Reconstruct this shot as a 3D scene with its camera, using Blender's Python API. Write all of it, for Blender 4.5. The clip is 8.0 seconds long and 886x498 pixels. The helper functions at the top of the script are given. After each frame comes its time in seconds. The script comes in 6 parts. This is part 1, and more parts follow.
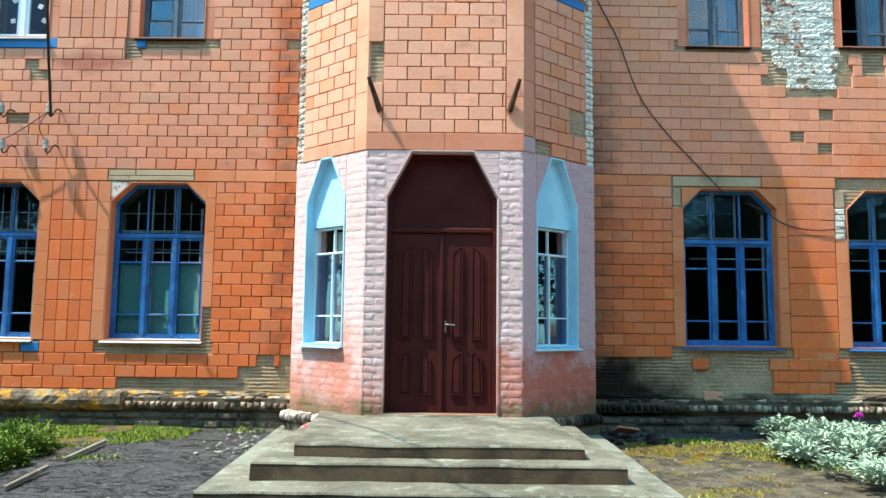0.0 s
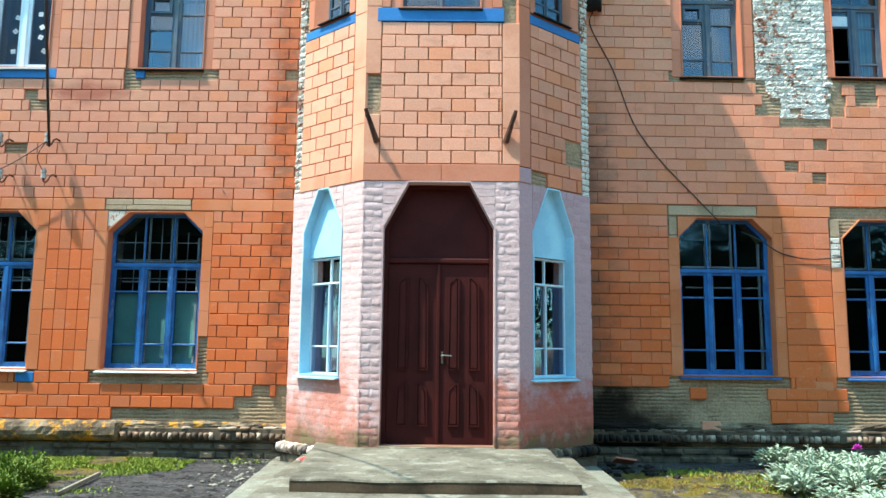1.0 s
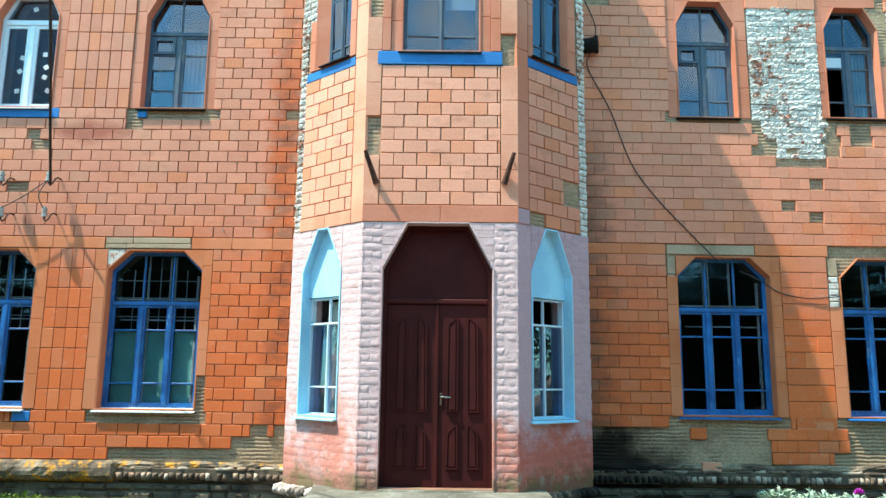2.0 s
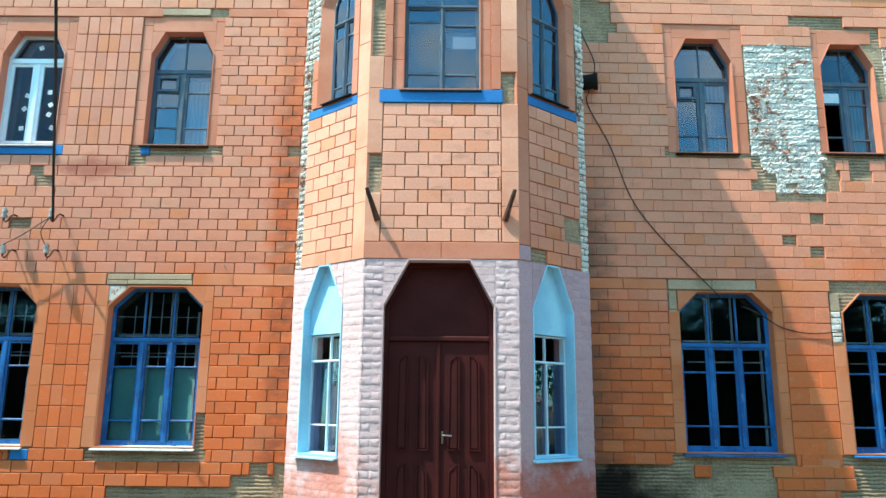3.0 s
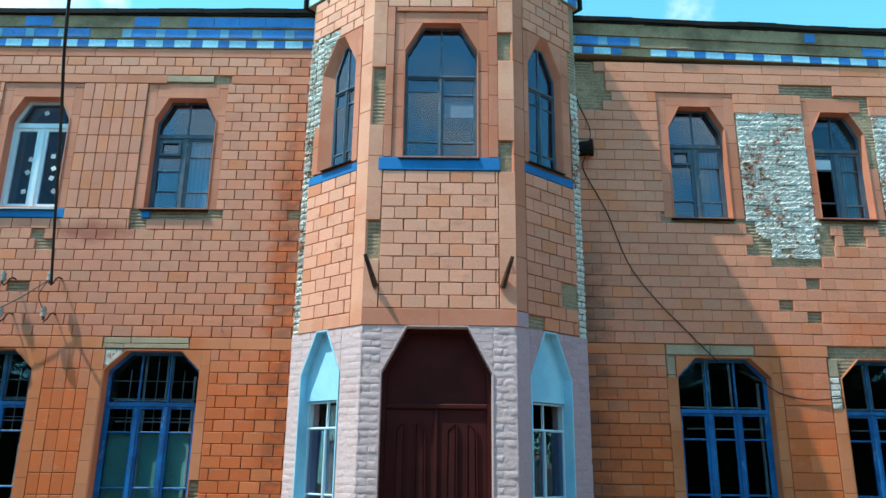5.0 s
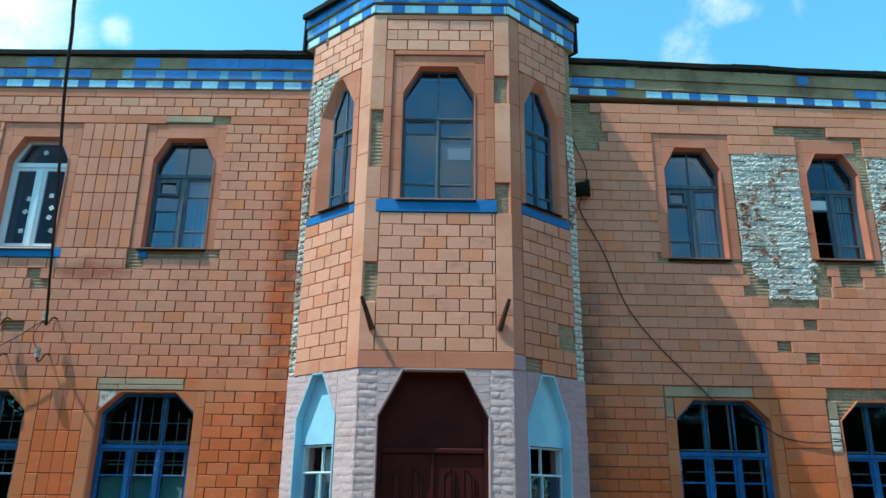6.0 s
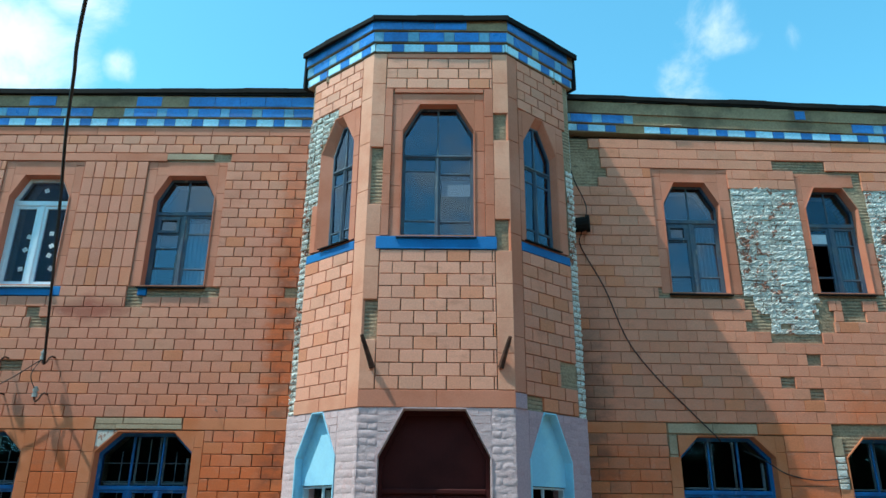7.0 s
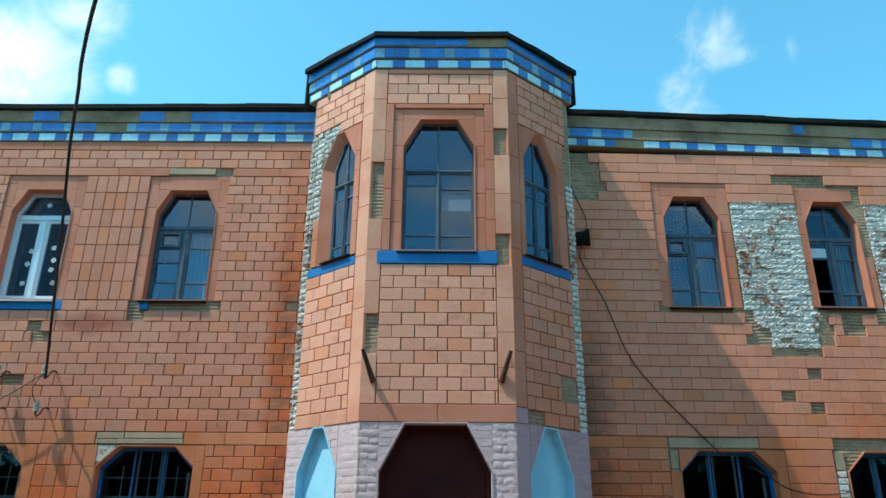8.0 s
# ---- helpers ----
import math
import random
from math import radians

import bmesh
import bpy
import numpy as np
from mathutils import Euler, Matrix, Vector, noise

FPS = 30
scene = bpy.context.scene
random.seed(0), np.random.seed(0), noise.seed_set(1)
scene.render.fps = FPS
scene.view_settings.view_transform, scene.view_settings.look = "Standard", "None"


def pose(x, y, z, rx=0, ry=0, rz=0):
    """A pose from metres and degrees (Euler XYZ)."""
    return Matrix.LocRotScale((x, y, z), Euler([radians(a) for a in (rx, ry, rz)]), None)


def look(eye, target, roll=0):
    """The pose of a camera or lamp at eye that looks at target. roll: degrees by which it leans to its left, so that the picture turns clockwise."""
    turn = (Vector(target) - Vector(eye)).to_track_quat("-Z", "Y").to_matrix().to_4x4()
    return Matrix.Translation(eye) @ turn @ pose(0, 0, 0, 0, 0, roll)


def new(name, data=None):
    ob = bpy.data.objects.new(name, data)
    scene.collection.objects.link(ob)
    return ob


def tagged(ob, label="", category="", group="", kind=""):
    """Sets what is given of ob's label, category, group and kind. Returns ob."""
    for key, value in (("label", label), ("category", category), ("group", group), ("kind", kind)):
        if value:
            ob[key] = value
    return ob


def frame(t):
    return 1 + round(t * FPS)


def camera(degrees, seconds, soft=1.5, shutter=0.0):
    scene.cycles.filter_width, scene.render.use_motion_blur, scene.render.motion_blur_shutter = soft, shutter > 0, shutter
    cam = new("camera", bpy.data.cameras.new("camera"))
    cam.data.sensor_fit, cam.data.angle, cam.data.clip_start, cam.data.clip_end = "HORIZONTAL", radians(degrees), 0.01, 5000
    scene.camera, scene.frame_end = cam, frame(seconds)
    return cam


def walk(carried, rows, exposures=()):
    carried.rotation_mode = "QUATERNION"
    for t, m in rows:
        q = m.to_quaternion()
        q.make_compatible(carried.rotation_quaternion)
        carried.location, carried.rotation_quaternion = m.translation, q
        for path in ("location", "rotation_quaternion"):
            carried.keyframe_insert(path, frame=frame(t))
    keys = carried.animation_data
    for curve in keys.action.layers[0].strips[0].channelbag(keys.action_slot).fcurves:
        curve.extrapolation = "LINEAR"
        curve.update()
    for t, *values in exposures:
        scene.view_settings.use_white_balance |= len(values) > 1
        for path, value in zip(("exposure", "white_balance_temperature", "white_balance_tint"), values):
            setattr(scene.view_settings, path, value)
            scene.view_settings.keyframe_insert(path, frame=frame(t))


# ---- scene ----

from mathutils import geometry

# ---- camera ----
cam = camera(61.38, 8.0, soft=1.5)
# seconds, eye x y z, yaw, pitch, roll
PATH = [
    (0.0, 0.066, -9.211, 0.969, 0.54, 5.89, 0.66),
    (0.5, 0.073, -9.218, 1.010, 0.41, 6.58, 0.70),
    (1.0, 0.077, -9.230, 1.061, 0.38, 7.55, 0.61),
    (1.5, 0.078, -9.244, 1.106, 0.32, 8.75, 0.57),
    (2.0, 0.079, -9.270, 1.184, 0.34, 9.75, 0.68),
    (3.5, 0.079, -9.303, 1.296, 0.49, 13.03, 0.53),
    (4.0, 0.072, -9.333, 1.334, 0.42, 13.99, 0.56),
    (5.5, 0.081, -9.366, 1.453, 0.28, 17.15, 0.78),
    (6.0, 0.086, -9.384, 1.514, 0.19, 18.42, 0.76),
    (6.5, 0.085, -9.383, 1.544, 0.16, 19.72, 0.71),
    (7.0, 0.088, -9.390, 1.585, 0.25, 20.79, 0.48),
    (7.5, 0.080, -9.400, 1.590, 0.33, 21.47, 0.44),
    (8.0, 0.085, -9.433, 1.597, 0.30, 21.72, 0.46),
]
walk(cam, [(t, pose(x, y, z, 90 + pitch, 0, yaw) @ pose(0, 0, 0, 0, 0, roll)) for t, x, y, z, yaw, pitch, roll in PATH],
     [(0.0, 0.9, 6720, 4), (2.0, 0.94, 6550, 2), (4.0, 0.9, 6180, -2), (5.5, 0.07, 5980, -3), (6.5, 0.02, 5960, -3), (8.0, -0.01, 6000, -3)])

# ---- sky and sun ----
SUN = Vector((-2.6, -1.0, 5.1)).normalized()
sun = new("sun", bpy.data.lights.new("sun", "SUN"))
sun.data.energy, sun.data.angle, sun.data.color = 5.0, radians(0.53), (1.0, 0.95, 0.86)
sun.matrix_world = look((-20, -8, 40), Vector((-20, -8, 40)) - SUN)

world = bpy.data.worlds.new("sky")
scene.world = world
world.use_nodes = True
wn, wl = world.node_tree.nodes, world.node_tree.links
wn.clear()


def wnode(kind, **values):
    n = wn.new(kind)
    for key, value in values.items():
        n.inputs[key].default_value = value
    return n


sky = wnode("ShaderNodeTexSky")
sky.sky_type, sky.sun_disc = "NISHITA", False
sky.sun_elevation, sky.sun_rotation = math.asin(SUN.z), math.atan2(SUN.x, SUN.y) % (2 * math.pi)
sky.air_density, sky.dust_density, sky.ozone_density = 1.0, 0.6, 2.5
coord = wn.new("ShaderNodeTexCoord")
cnoise = wnode("ShaderNodeTexNoise", Scale=7.0, Detail=9.0, Roughness=0.6, Distortion=0.4)
wl.new(coord.outputs["Generated"], cnoise.inputs["Vector"])
# cloud banks: direction, radius, weight
cloud_sum = None
for way, radius, weight in (((-0.5, 0.70, 0.50), 0.19, 0.62), ((-0.44, 0.70, 0.57), 0.12, 0.45), ((-0.393, 0.758, 0.52), 0.05, 0.42),
                            ((0.35, 0.751, 0.56), 0.12, 0.42), ((0.306, 0.799, 0.518), 0.11, 0.44), ((0.403, 0.736, 0.545), 0.07, 0.33),
                            # unseen banks, added to whiten the sky light on the walls
                            ((-0.6, 0.3, 0.74), 0.3, 0.4), ((0.75, -0.35, 0.55), 0.6, 0.5), ((0.05, -0.3, 0.95), 0.55, 0.42), ((-0.5, -0.7, 0.5), 0.5, 0.4), ((0.25, -0.9, 0.3), 0.5, 0.4),
                            ((0.0, -0.9, 0.43), 0.16, 0.56), ((0.05, -0.91, 0.38), 0.09, 0.52), ((-0.3, -0.85, 0.4), 0.13, 0.6), ((0.36, -0.82, 0.4), 0.13, 0.55), ((-0.9, 0.0, 0.42), 0.25, 0.5)):
    d = wn.new("ShaderNodeVectorMath")
    d.operation = "DISTANCE"
    wl.new(coord.outputs["Generated"], d.inputs[0])
    d.inputs[1].default_value = Vector(way).normalized()
    m = wn.new("ShaderNodeMapRange")
    m.interpolation_type = "SMOOTHSTEP"
    for key, value in (("From Min", radius), ("From Max", 0.0), ("To Min", 0.0), ("To Max", weight)):
        m.inputs[key].default_value = value
    wl.new(d.outputs["Value"], m.inputs["Value"])
    if cloud_sum is None:
        cloud_sum = m.outputs[0]
    else:
        a = wn.new("ShaderNodeMath")
        a.operation = "MAXIMUM"
        wl.new(cloud_sum, a.inputs[0]), wl.new(m.outputs[0], a.inputs[1])
        cloud_sum = a.outputs[0]
mul = wn.new("ShaderNodeMath")
mul.operation = "ADD"
wl.new(cloud_sum, mul.inputs[0]), wl.new(cnoise.outputs[0], mul.inputs[1])
ramp = wn.new("ShaderNodeMapRange")
ramp.interpolation_type = "SMOOTHSTEP"
for key, value in (("From Min", 0.74), ("From Max", 1.12), ("To Min", 0.0), ("To Max", 0.95)):
    ramp.inputs[key].default_value = value
wl.new(mul.outputs[0], ramp.inputs["Value"])
mix = wn.new("ShaderNodeMix")
mix.data_type = "RGBA"
wl.new(ramp.outputs[0], mix.inputs["Factor"])
haze = wn.new("ShaderNodeMix")
haze.data_type, haze.blend_type = "RGBA", "MULTIPLY"
haze.inputs[0].default_value = 1.0
wl.new(sky.outputs[0], haze.inputs[6])
haze.inputs[7].default_value = (1.35, 2.35, 2.08, 1)
wl.new(haze.outputs[2], mix.inputs[6])
mix.inputs[7].default_value = (8.8, 8.8, 8.3, 1)
bg = wnode("ShaderNodeBackground", Strength=0.146)
wl.new(mix.outputs[2], bg.inputs["Color"])
out = wn.new("ShaderNodeOutputWorld")
wl.new(bg.outputs[0], out.inputs["Surface"])


# ---- materials ----
class Nodes:
    """A short way to write node materials."""

    def __init__(self, name):
        self.mat = bpy.data.materials.new(name)
        self.mat.use_nodes = True
        self.nt = self.mat.node_tree
        self.nt.nodes.clear()
        self.pos = self.nt.nodes.new("ShaderNodeNewGeometry")
        self.shader = self.nt.nodes.new("ShaderNodeBsdfPrincipled")
        self.final = self.nt.nodes.new("ShaderNodeOutputMaterial")
        self.link(self.shader.outputs[0], self.final.inputs[0])

    def link(self, a, b):
        self.nt.links.new(a, b)

    def put(self, value, socket):
        if isinstance(value, bpy.types.NodeSocket):
            self.link(value, socket)
        elif isinstance(value, (tuple, list)) and len(value) == 3 and socket.type == "RGBA":
            socket.default_value = (*value, 1)
        else:
            socket.default_value = value

    def noise(self, scale, detail=4.0, rough=0.55, stretch=None, distortion=0.0):
        n = self.nt.nodes.new("ShaderNodeTexNoise")
        n.inputs["Scale"].default_value, n.inputs["Detail"].default_value = scale, detail
        n.inputs["Roughness"].default_value, n.inputs["Distortion"].default_value = rough, distortion
        v = self.pos.outputs["Position"]
        if stretch:
            m = self.nt.nodes.new("ShaderNodeVectorMath")
            m.operation = "MULTIPLY"
            self.link(v, m.inputs[0])
            m.inputs[1].default_value = stretch
            v = m.outputs[0]
        self.link(v, n.inputs["Vector"])
        return n.outputs[0]

    def math(self, op, a, b=0.0, clamp=False):
        n = self.nt.nodes.new("ShaderNodeMath")
        n.operation, n.use_clamp = op, clamp
        self.put(a, n.inputs[0]), self.put(b, n.inputs[1])
        return n.outputs[0]

    def range(self, v, a, b, lo=0.0, hi=1.0):
        n = self.nt.nodes.new("ShaderNodeMapRange")
        n.interpolation_type = "SMOOTHSTEP"
        self.put(v, n.inputs["Value"])
        for key, value in (("From Min", a), ("From Max", b), ("To Min", lo), ("To Max", hi)):
            n.inputs[key].default_value = value
        return n.outputs[0]

    def mix(self, fac, a, b, blend="MIX"):
        n = self.nt.nodes.new("ShaderNodeMix")
        n.data_type, n.blend_type = "RGBA", blend
        self.put(fac, n.inputs[0]), self.put(a, n.inputs[6]), self.put(b, n.inputs[7])
        return n.outputs[2]

    def xyz(self):
        n = self.nt.nodes.new("ShaderNodeSeparateXYZ")
        self.link(self.pos.outputs["Position"], n.inputs[0])
        return n.outputs

    def chance(self):
        """A number that differs from piece to piece, alone or joined."""
        n = self.nt.nodes.new("ShaderNodeObjectInfo")
        return self.math("FRACT", self.math("ADD", n.outputs["Random"], self.pos.outputs["Random Per Island"]))

    def hsv(self, colour, hue=0.5, sat=1.0, val=1.0):
        n = self.nt.nodes.new("ShaderNodeHueSaturation")
        self.put(hue, n.inputs["Hue"]), self.put(sat, n.inputs["Saturation"]), self.put(val, n.inputs["Value"])
        self.put(colour, n.inputs["Color"])
        return n.outputs[0]

    def bump(self, height, strength=0.3, distance=0.01):
        n = self.nt.nodes.new("ShaderNodeBump")
        n.inputs["Strength"].default_value, n.inputs["Distance"].default_value = strength, distance
        self.link(height, n.inputs["Height"])
        self.link(n.outputs[0], self.shader.inputs["Normal"])

    def done(self, colour, rough=0.8, metal=0.0, spec=0.4):
        self.put(colour, self.shader.inputs["Base Color"])
        self.put(rough, self.shader.inputs["Roughness"])
        self.shader.inputs["Metallic"].default_value = metal
        self.shader.inputs["Specular IOR Level"].default_value = spec
        return self.mat


def plain(name, a, b, rough=0.75, coarse=1.5, fine=45.0, bump=0.25, vary=0.06, metal=0.0, spec=0.4, lo=0.4, hi=0.65, grain=0.11):
    n = Nodes(name)
    big, small = n.noise(coarse, 6, 0.6), n.noise(fine, 3)
    c = n.mix(n.range(big, lo, hi), a, b)
    c = n.hsv(c, val=n.math("ADD", n.math("MULTIPLY", n.chance(), 2 * vary), n.range(small, 0.3, 0.7, 1 - grain - vary, 1 + 0.9 * grain - vary)))
    n.bump(small, bump, 0.004)
    return n.done(c, n.range(big, 0.3, 0.7, rough - 0.1, min(1.0, rough + 0.1)), metal, spec)


def tile_material(name, glow, pale=0.0, tone=(0.77, 0.352, 0.235)):
    """Unglazed facing tile: peach to terracotta, each tile a little different, redder towards the lower part."""
    n = Nodes(name)
    x, y, z = n.xyz()
    big, mid, small = n.noise(0.55, 4, 0.6), n.noise(3.0, 5, 0.6, (1, 1, 2.2)), n.noise(60, 3)
    base = n.mix(n.range(big, 0.35, 0.65), (0.575, 0.21, 0.13), (0.635, 0.265, 0.167))
    base = n.mix(pale, base, tone)
    # redder lower down, in uneven patches
    low_red = n.math("ADD", n.range(z, 4.6, 1.2, 0.0, 0.75), n.math("MULTIPLY", n.math("SUBTRACT", big, 0.5), 1.3))
    base = n.mix(n.math("MULTIPLY", n.range(low_red, 0.1, 0.7), glow), base, (0.62, 0.135, 0.036))
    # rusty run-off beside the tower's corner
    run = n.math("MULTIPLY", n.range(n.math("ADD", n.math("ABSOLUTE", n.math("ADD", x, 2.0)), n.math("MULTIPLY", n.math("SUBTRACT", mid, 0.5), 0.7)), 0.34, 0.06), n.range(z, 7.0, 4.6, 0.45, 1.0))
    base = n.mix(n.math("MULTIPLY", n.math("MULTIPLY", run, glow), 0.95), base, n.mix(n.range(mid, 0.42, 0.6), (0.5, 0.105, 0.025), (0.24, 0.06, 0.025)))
    # a dark red blotch under the upper windows
    far = n.math("ADD", n.math("ABSOLUTE", n.math("ADD", x, 4.6)), n.math("MULTIPLY", n.math("ABSOLUTE", n.math("SUBTRACT", z, 4.28)), 3.2))
    blot = n.range(n.math("ADD", far, n.math("MULTIPLY", n.math("SUBTRACT", mid, 0.5), 0.9)), 0.85, 0.2)
    base = n.mix(n.math("MULTIPLY", n.math("MULTIPLY", blot, glow), 0.85), base, (0.33, 0.075, 0.042))
    base = n.mix(n.range(mid, 0.54, 0.74, 0.0, 0.4), base, (0.37, 0.15, 0.09))
    base = n.mix(n.range(n.noise(7.0, 5, 0.68, (1, 1, 1.8)), 0.56, 0.7, 0.0, 0.35), base, (0.64, 0.32, 0.235))
    # darker ragged band beside the tower's right corner
    corner_dark = n.math("MULTIPLY", n.range(n.math("ADD", x, n.math("MULTIPLY", n.math("SUBTRACT", mid, 0.5), 1.0)), 2.3, 1.8), n.range(x, 1.6, 1.7))
    corner_dark = n.math("MULTIPLY", corner_dark, n.range(n.math("ADD", z, n.math("MULTIPLY", big, 1.5)), 6.0, 4.0, 0.0, 0.8))
    base = n.mix(n.math("MULTIPLY", corner_dark, glow), base, (0.14, 0.06, 0.035))
    r = n.chance()
    base = n.mix(n.range(r, 0.8, 1.0, 0.0, 0.6), base, (0.64, 0.2, 0.075))
    base = n.mix(n.range(r, 0.2, 0.0, 0.0, 0.17), base, (0.52, 0.33, 0.22))
    c = n.hsv(base, val=n.math("ADD", n.math("MULTIPLY", n.math("FRACT", n.math("MULTIPLY", r, 7.3)), 0.16), n.range(small, 0.3, 0.7, 0.84, 1.0)))
    n.bump(small, 0.18, 0.003)
    return n.done(c, n.range(mid, 0.3, 0.7, 0.55, 0.75), 0, 0.35)


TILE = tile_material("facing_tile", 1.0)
# peach tower tiles, made paler still for the strong sun on them
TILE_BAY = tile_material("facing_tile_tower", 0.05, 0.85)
# redder copy, its tone set against the cool shade on the right wing
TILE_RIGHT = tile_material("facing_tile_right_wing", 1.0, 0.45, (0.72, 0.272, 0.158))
# redder, darker copy: shade of the tower's right side put into the tiles
TILE_SIDE_SHADED = tile_material("facing_tile_tower_side_shaded", 0.3, 0.45, (0.72, 0.26, 0.15))


def damp_stain(n, c):
    """Ragged black damp stain over the foot of the wall beside the porch."""
    x, y, z = n.xyz()
    rag = n.math("MULTIPLY", n.math("SUBTRACT", n.noise(2.6, 6, 0.65), 0.5), 1.1)
    low = n.range(n.math("ADD", z, rag), 0.95, 0.42)
    near = n.range(n.math("ADD", x, n.math("ADD", n.math("MULTIPLY", rag, 1.5), n.math("MULTIPLY", z, 0.9))), 3.5, 2.4)
    f = n.math("MULTIPLY", n.math("MULTIPLY", low, near), n.range(x, 1.2, 1.6))
    return n.mix(n.math("MULTIPLY", f, 0.95), c, (0.005, 0.0035, 0.003))


def mortar_material():
    n = Nodes("ribbed_mortar")
    x, y, z = n.xyz()
    w = n.nt.nodes.new("ShaderNodeTexWave")
    w.bands_direction = "Z"
    w.inputs["Scale"].default_value, w.inputs["Distortion"].default_value, w.inputs["Detail"].default_value = 7.0, 2.2, 4.0
    n.link(n.pos.outputs["Position"], w.inputs["Vector"])
    big, small = n.noise(2.0, 6, 0.62), n.noise(35, 4)
    c = n.mix(n.range(big, 0.35, 0.68), (0.42, 0.3, 0.195), (0.28, 0.193, 0.122))
    combed = n.range(n.noise(1.7, 3), 0.42, 0.58, 0.15, 1.0)
    c = n.mix(n.math("MULTIPLY", n.range(w.outputs[1], 0.3, 0.05, 0.0, 0.75), combed), c, (0.085, 0.068, 0.05))
    c = n.mix(n.range(n.noise(5, 6, 0.7, (1, 1, 3.2)), 0.57, 0.66, 0.0, 0.6), c, (0.1, 0.08, 0.06))
    c = damp_stain(n, c)
    c = n.hsv(c, val=n.range(small, 0.3, 0.7, 0.8, 1.15))
    n.bump(n.math("ADD", n.math("MULTIPLY", w.outputs[1], combed), n.math("MULTIPLY", small, 1.2)), 0.55, 0.012)
    return n.done(c, 0.95, 0, 0.2)


MORTAR = mortar_material()
CORNICE_RENDER = plain("brown_cornice_render", (0.32, 0.225, 0.135), (0.17, 0.118, 0.075), 0.92, 1.6, 30, 0.6, 0.05)
TRIM_LOW = plain("orange_trim_plaster", (0.6, 0.205, 0.095), (0.55, 0.155, 0.055), 0.75, 1.1, 70, 0.15, 0.07, grain=0.05)
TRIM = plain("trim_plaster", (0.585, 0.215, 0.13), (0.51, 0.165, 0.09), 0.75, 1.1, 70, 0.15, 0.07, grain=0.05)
# paler trim: sun on the tower's front and left put into the colour
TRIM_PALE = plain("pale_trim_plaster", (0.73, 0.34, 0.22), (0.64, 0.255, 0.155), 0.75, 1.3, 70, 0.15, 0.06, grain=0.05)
CEMENT = plain("smeared_cement", (0.44, 0.32, 0.215), (0.31, 0.225, 0.148), 0.92, 3.0, 50, 0.4, 0.06)
GREY_TRIM = plain("bare_cement_trim", (0.47, 0.34, 0.23), (0.38, 0.27, 0.19), 0.9, 2.0, 60, 0.3)


def painted_brick(name, paint, worn, dirt, low_wear, relief=0.7, spots=0.68):
    n = Nodes(name)
    x, y, z = n.xyz()
    big, mid, small = n.noise(1.3, 6, 0.65), n.noise(9, 5, 0.6), n.noise(55, 4)
    wear = n.math("ADD", n.math("ADD", n.range(z, 1.3, 0.15, 0.0, low_wear), n.math("MULTIPLY", n.math("SUBTRACT", big, 0.5), 1.2)), n.math("MULTIPLY", n.math("SUBTRACT", mid, 0.5), 0.6))
    c = n.mix(n.range(wear, 0.08, 0.5), paint, worn)
    c = n.mix(n.range(n.math("ADD", mid, n.range(z, 0.5, 0.1, 0.0, 0.18)), spots, spots + 0.14, 0.0, 0.75), c, dirt)
    if low_wear < 0.3:
        r = n.chance()
        c = n.mix(n.range(r, 0.6, 0.95, 0.0, 0.75), c, (0.5, 0.41, 0.33))
        c = n.mix(n.range(r, 0.35, 0.05, 0.0, 0.85), c, (0.045, 0.032, 0.024))
        c = damp_stain(n, c)
    c = n.hsv(c, val=n.math("ADD", n.math("MULTIPLY", n.chance(), 0.14), n.range(small, 0.3, 0.7, 0.84, 1.02)))
    # earth and old algae splashed up over the foot of the wall
    splash = 0.0 if low_wear < 0.3 else n.range(n.math("ADD", z, n.math("MULTIPLY", n.math("SUBTRACT", n.noise(4.5, 5, 0.65), 0.5), 0.9)), 0.32, 0.04, 0.0, 0.85)
    c = n.mix(splash, c, n.mix(n.range(n.noise(6, 3), 0.45, 0.6), (0.16, 0.085, 0.05), (0.12, 0.11, 0.04)))
    n.bump(n.math("ADD", n.noise(16, 2, 0.5, (1, 1, 1.6)), n.math("MULTIPLY", small, 0.3)), relief * 0.5, 0.012)
    return n.done(c, 0.8, 0, 0.3)


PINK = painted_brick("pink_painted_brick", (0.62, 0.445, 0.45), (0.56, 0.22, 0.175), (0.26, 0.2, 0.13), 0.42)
# the pink paint again, with the shade of the right side mixed in
PINK_SHADED = painted_brick("shaded_pink_brick", (0.5, 0.32, 0.35), (0.46, 0.13, 0.1), (0.28, 0.25, 0.2), 0.5)
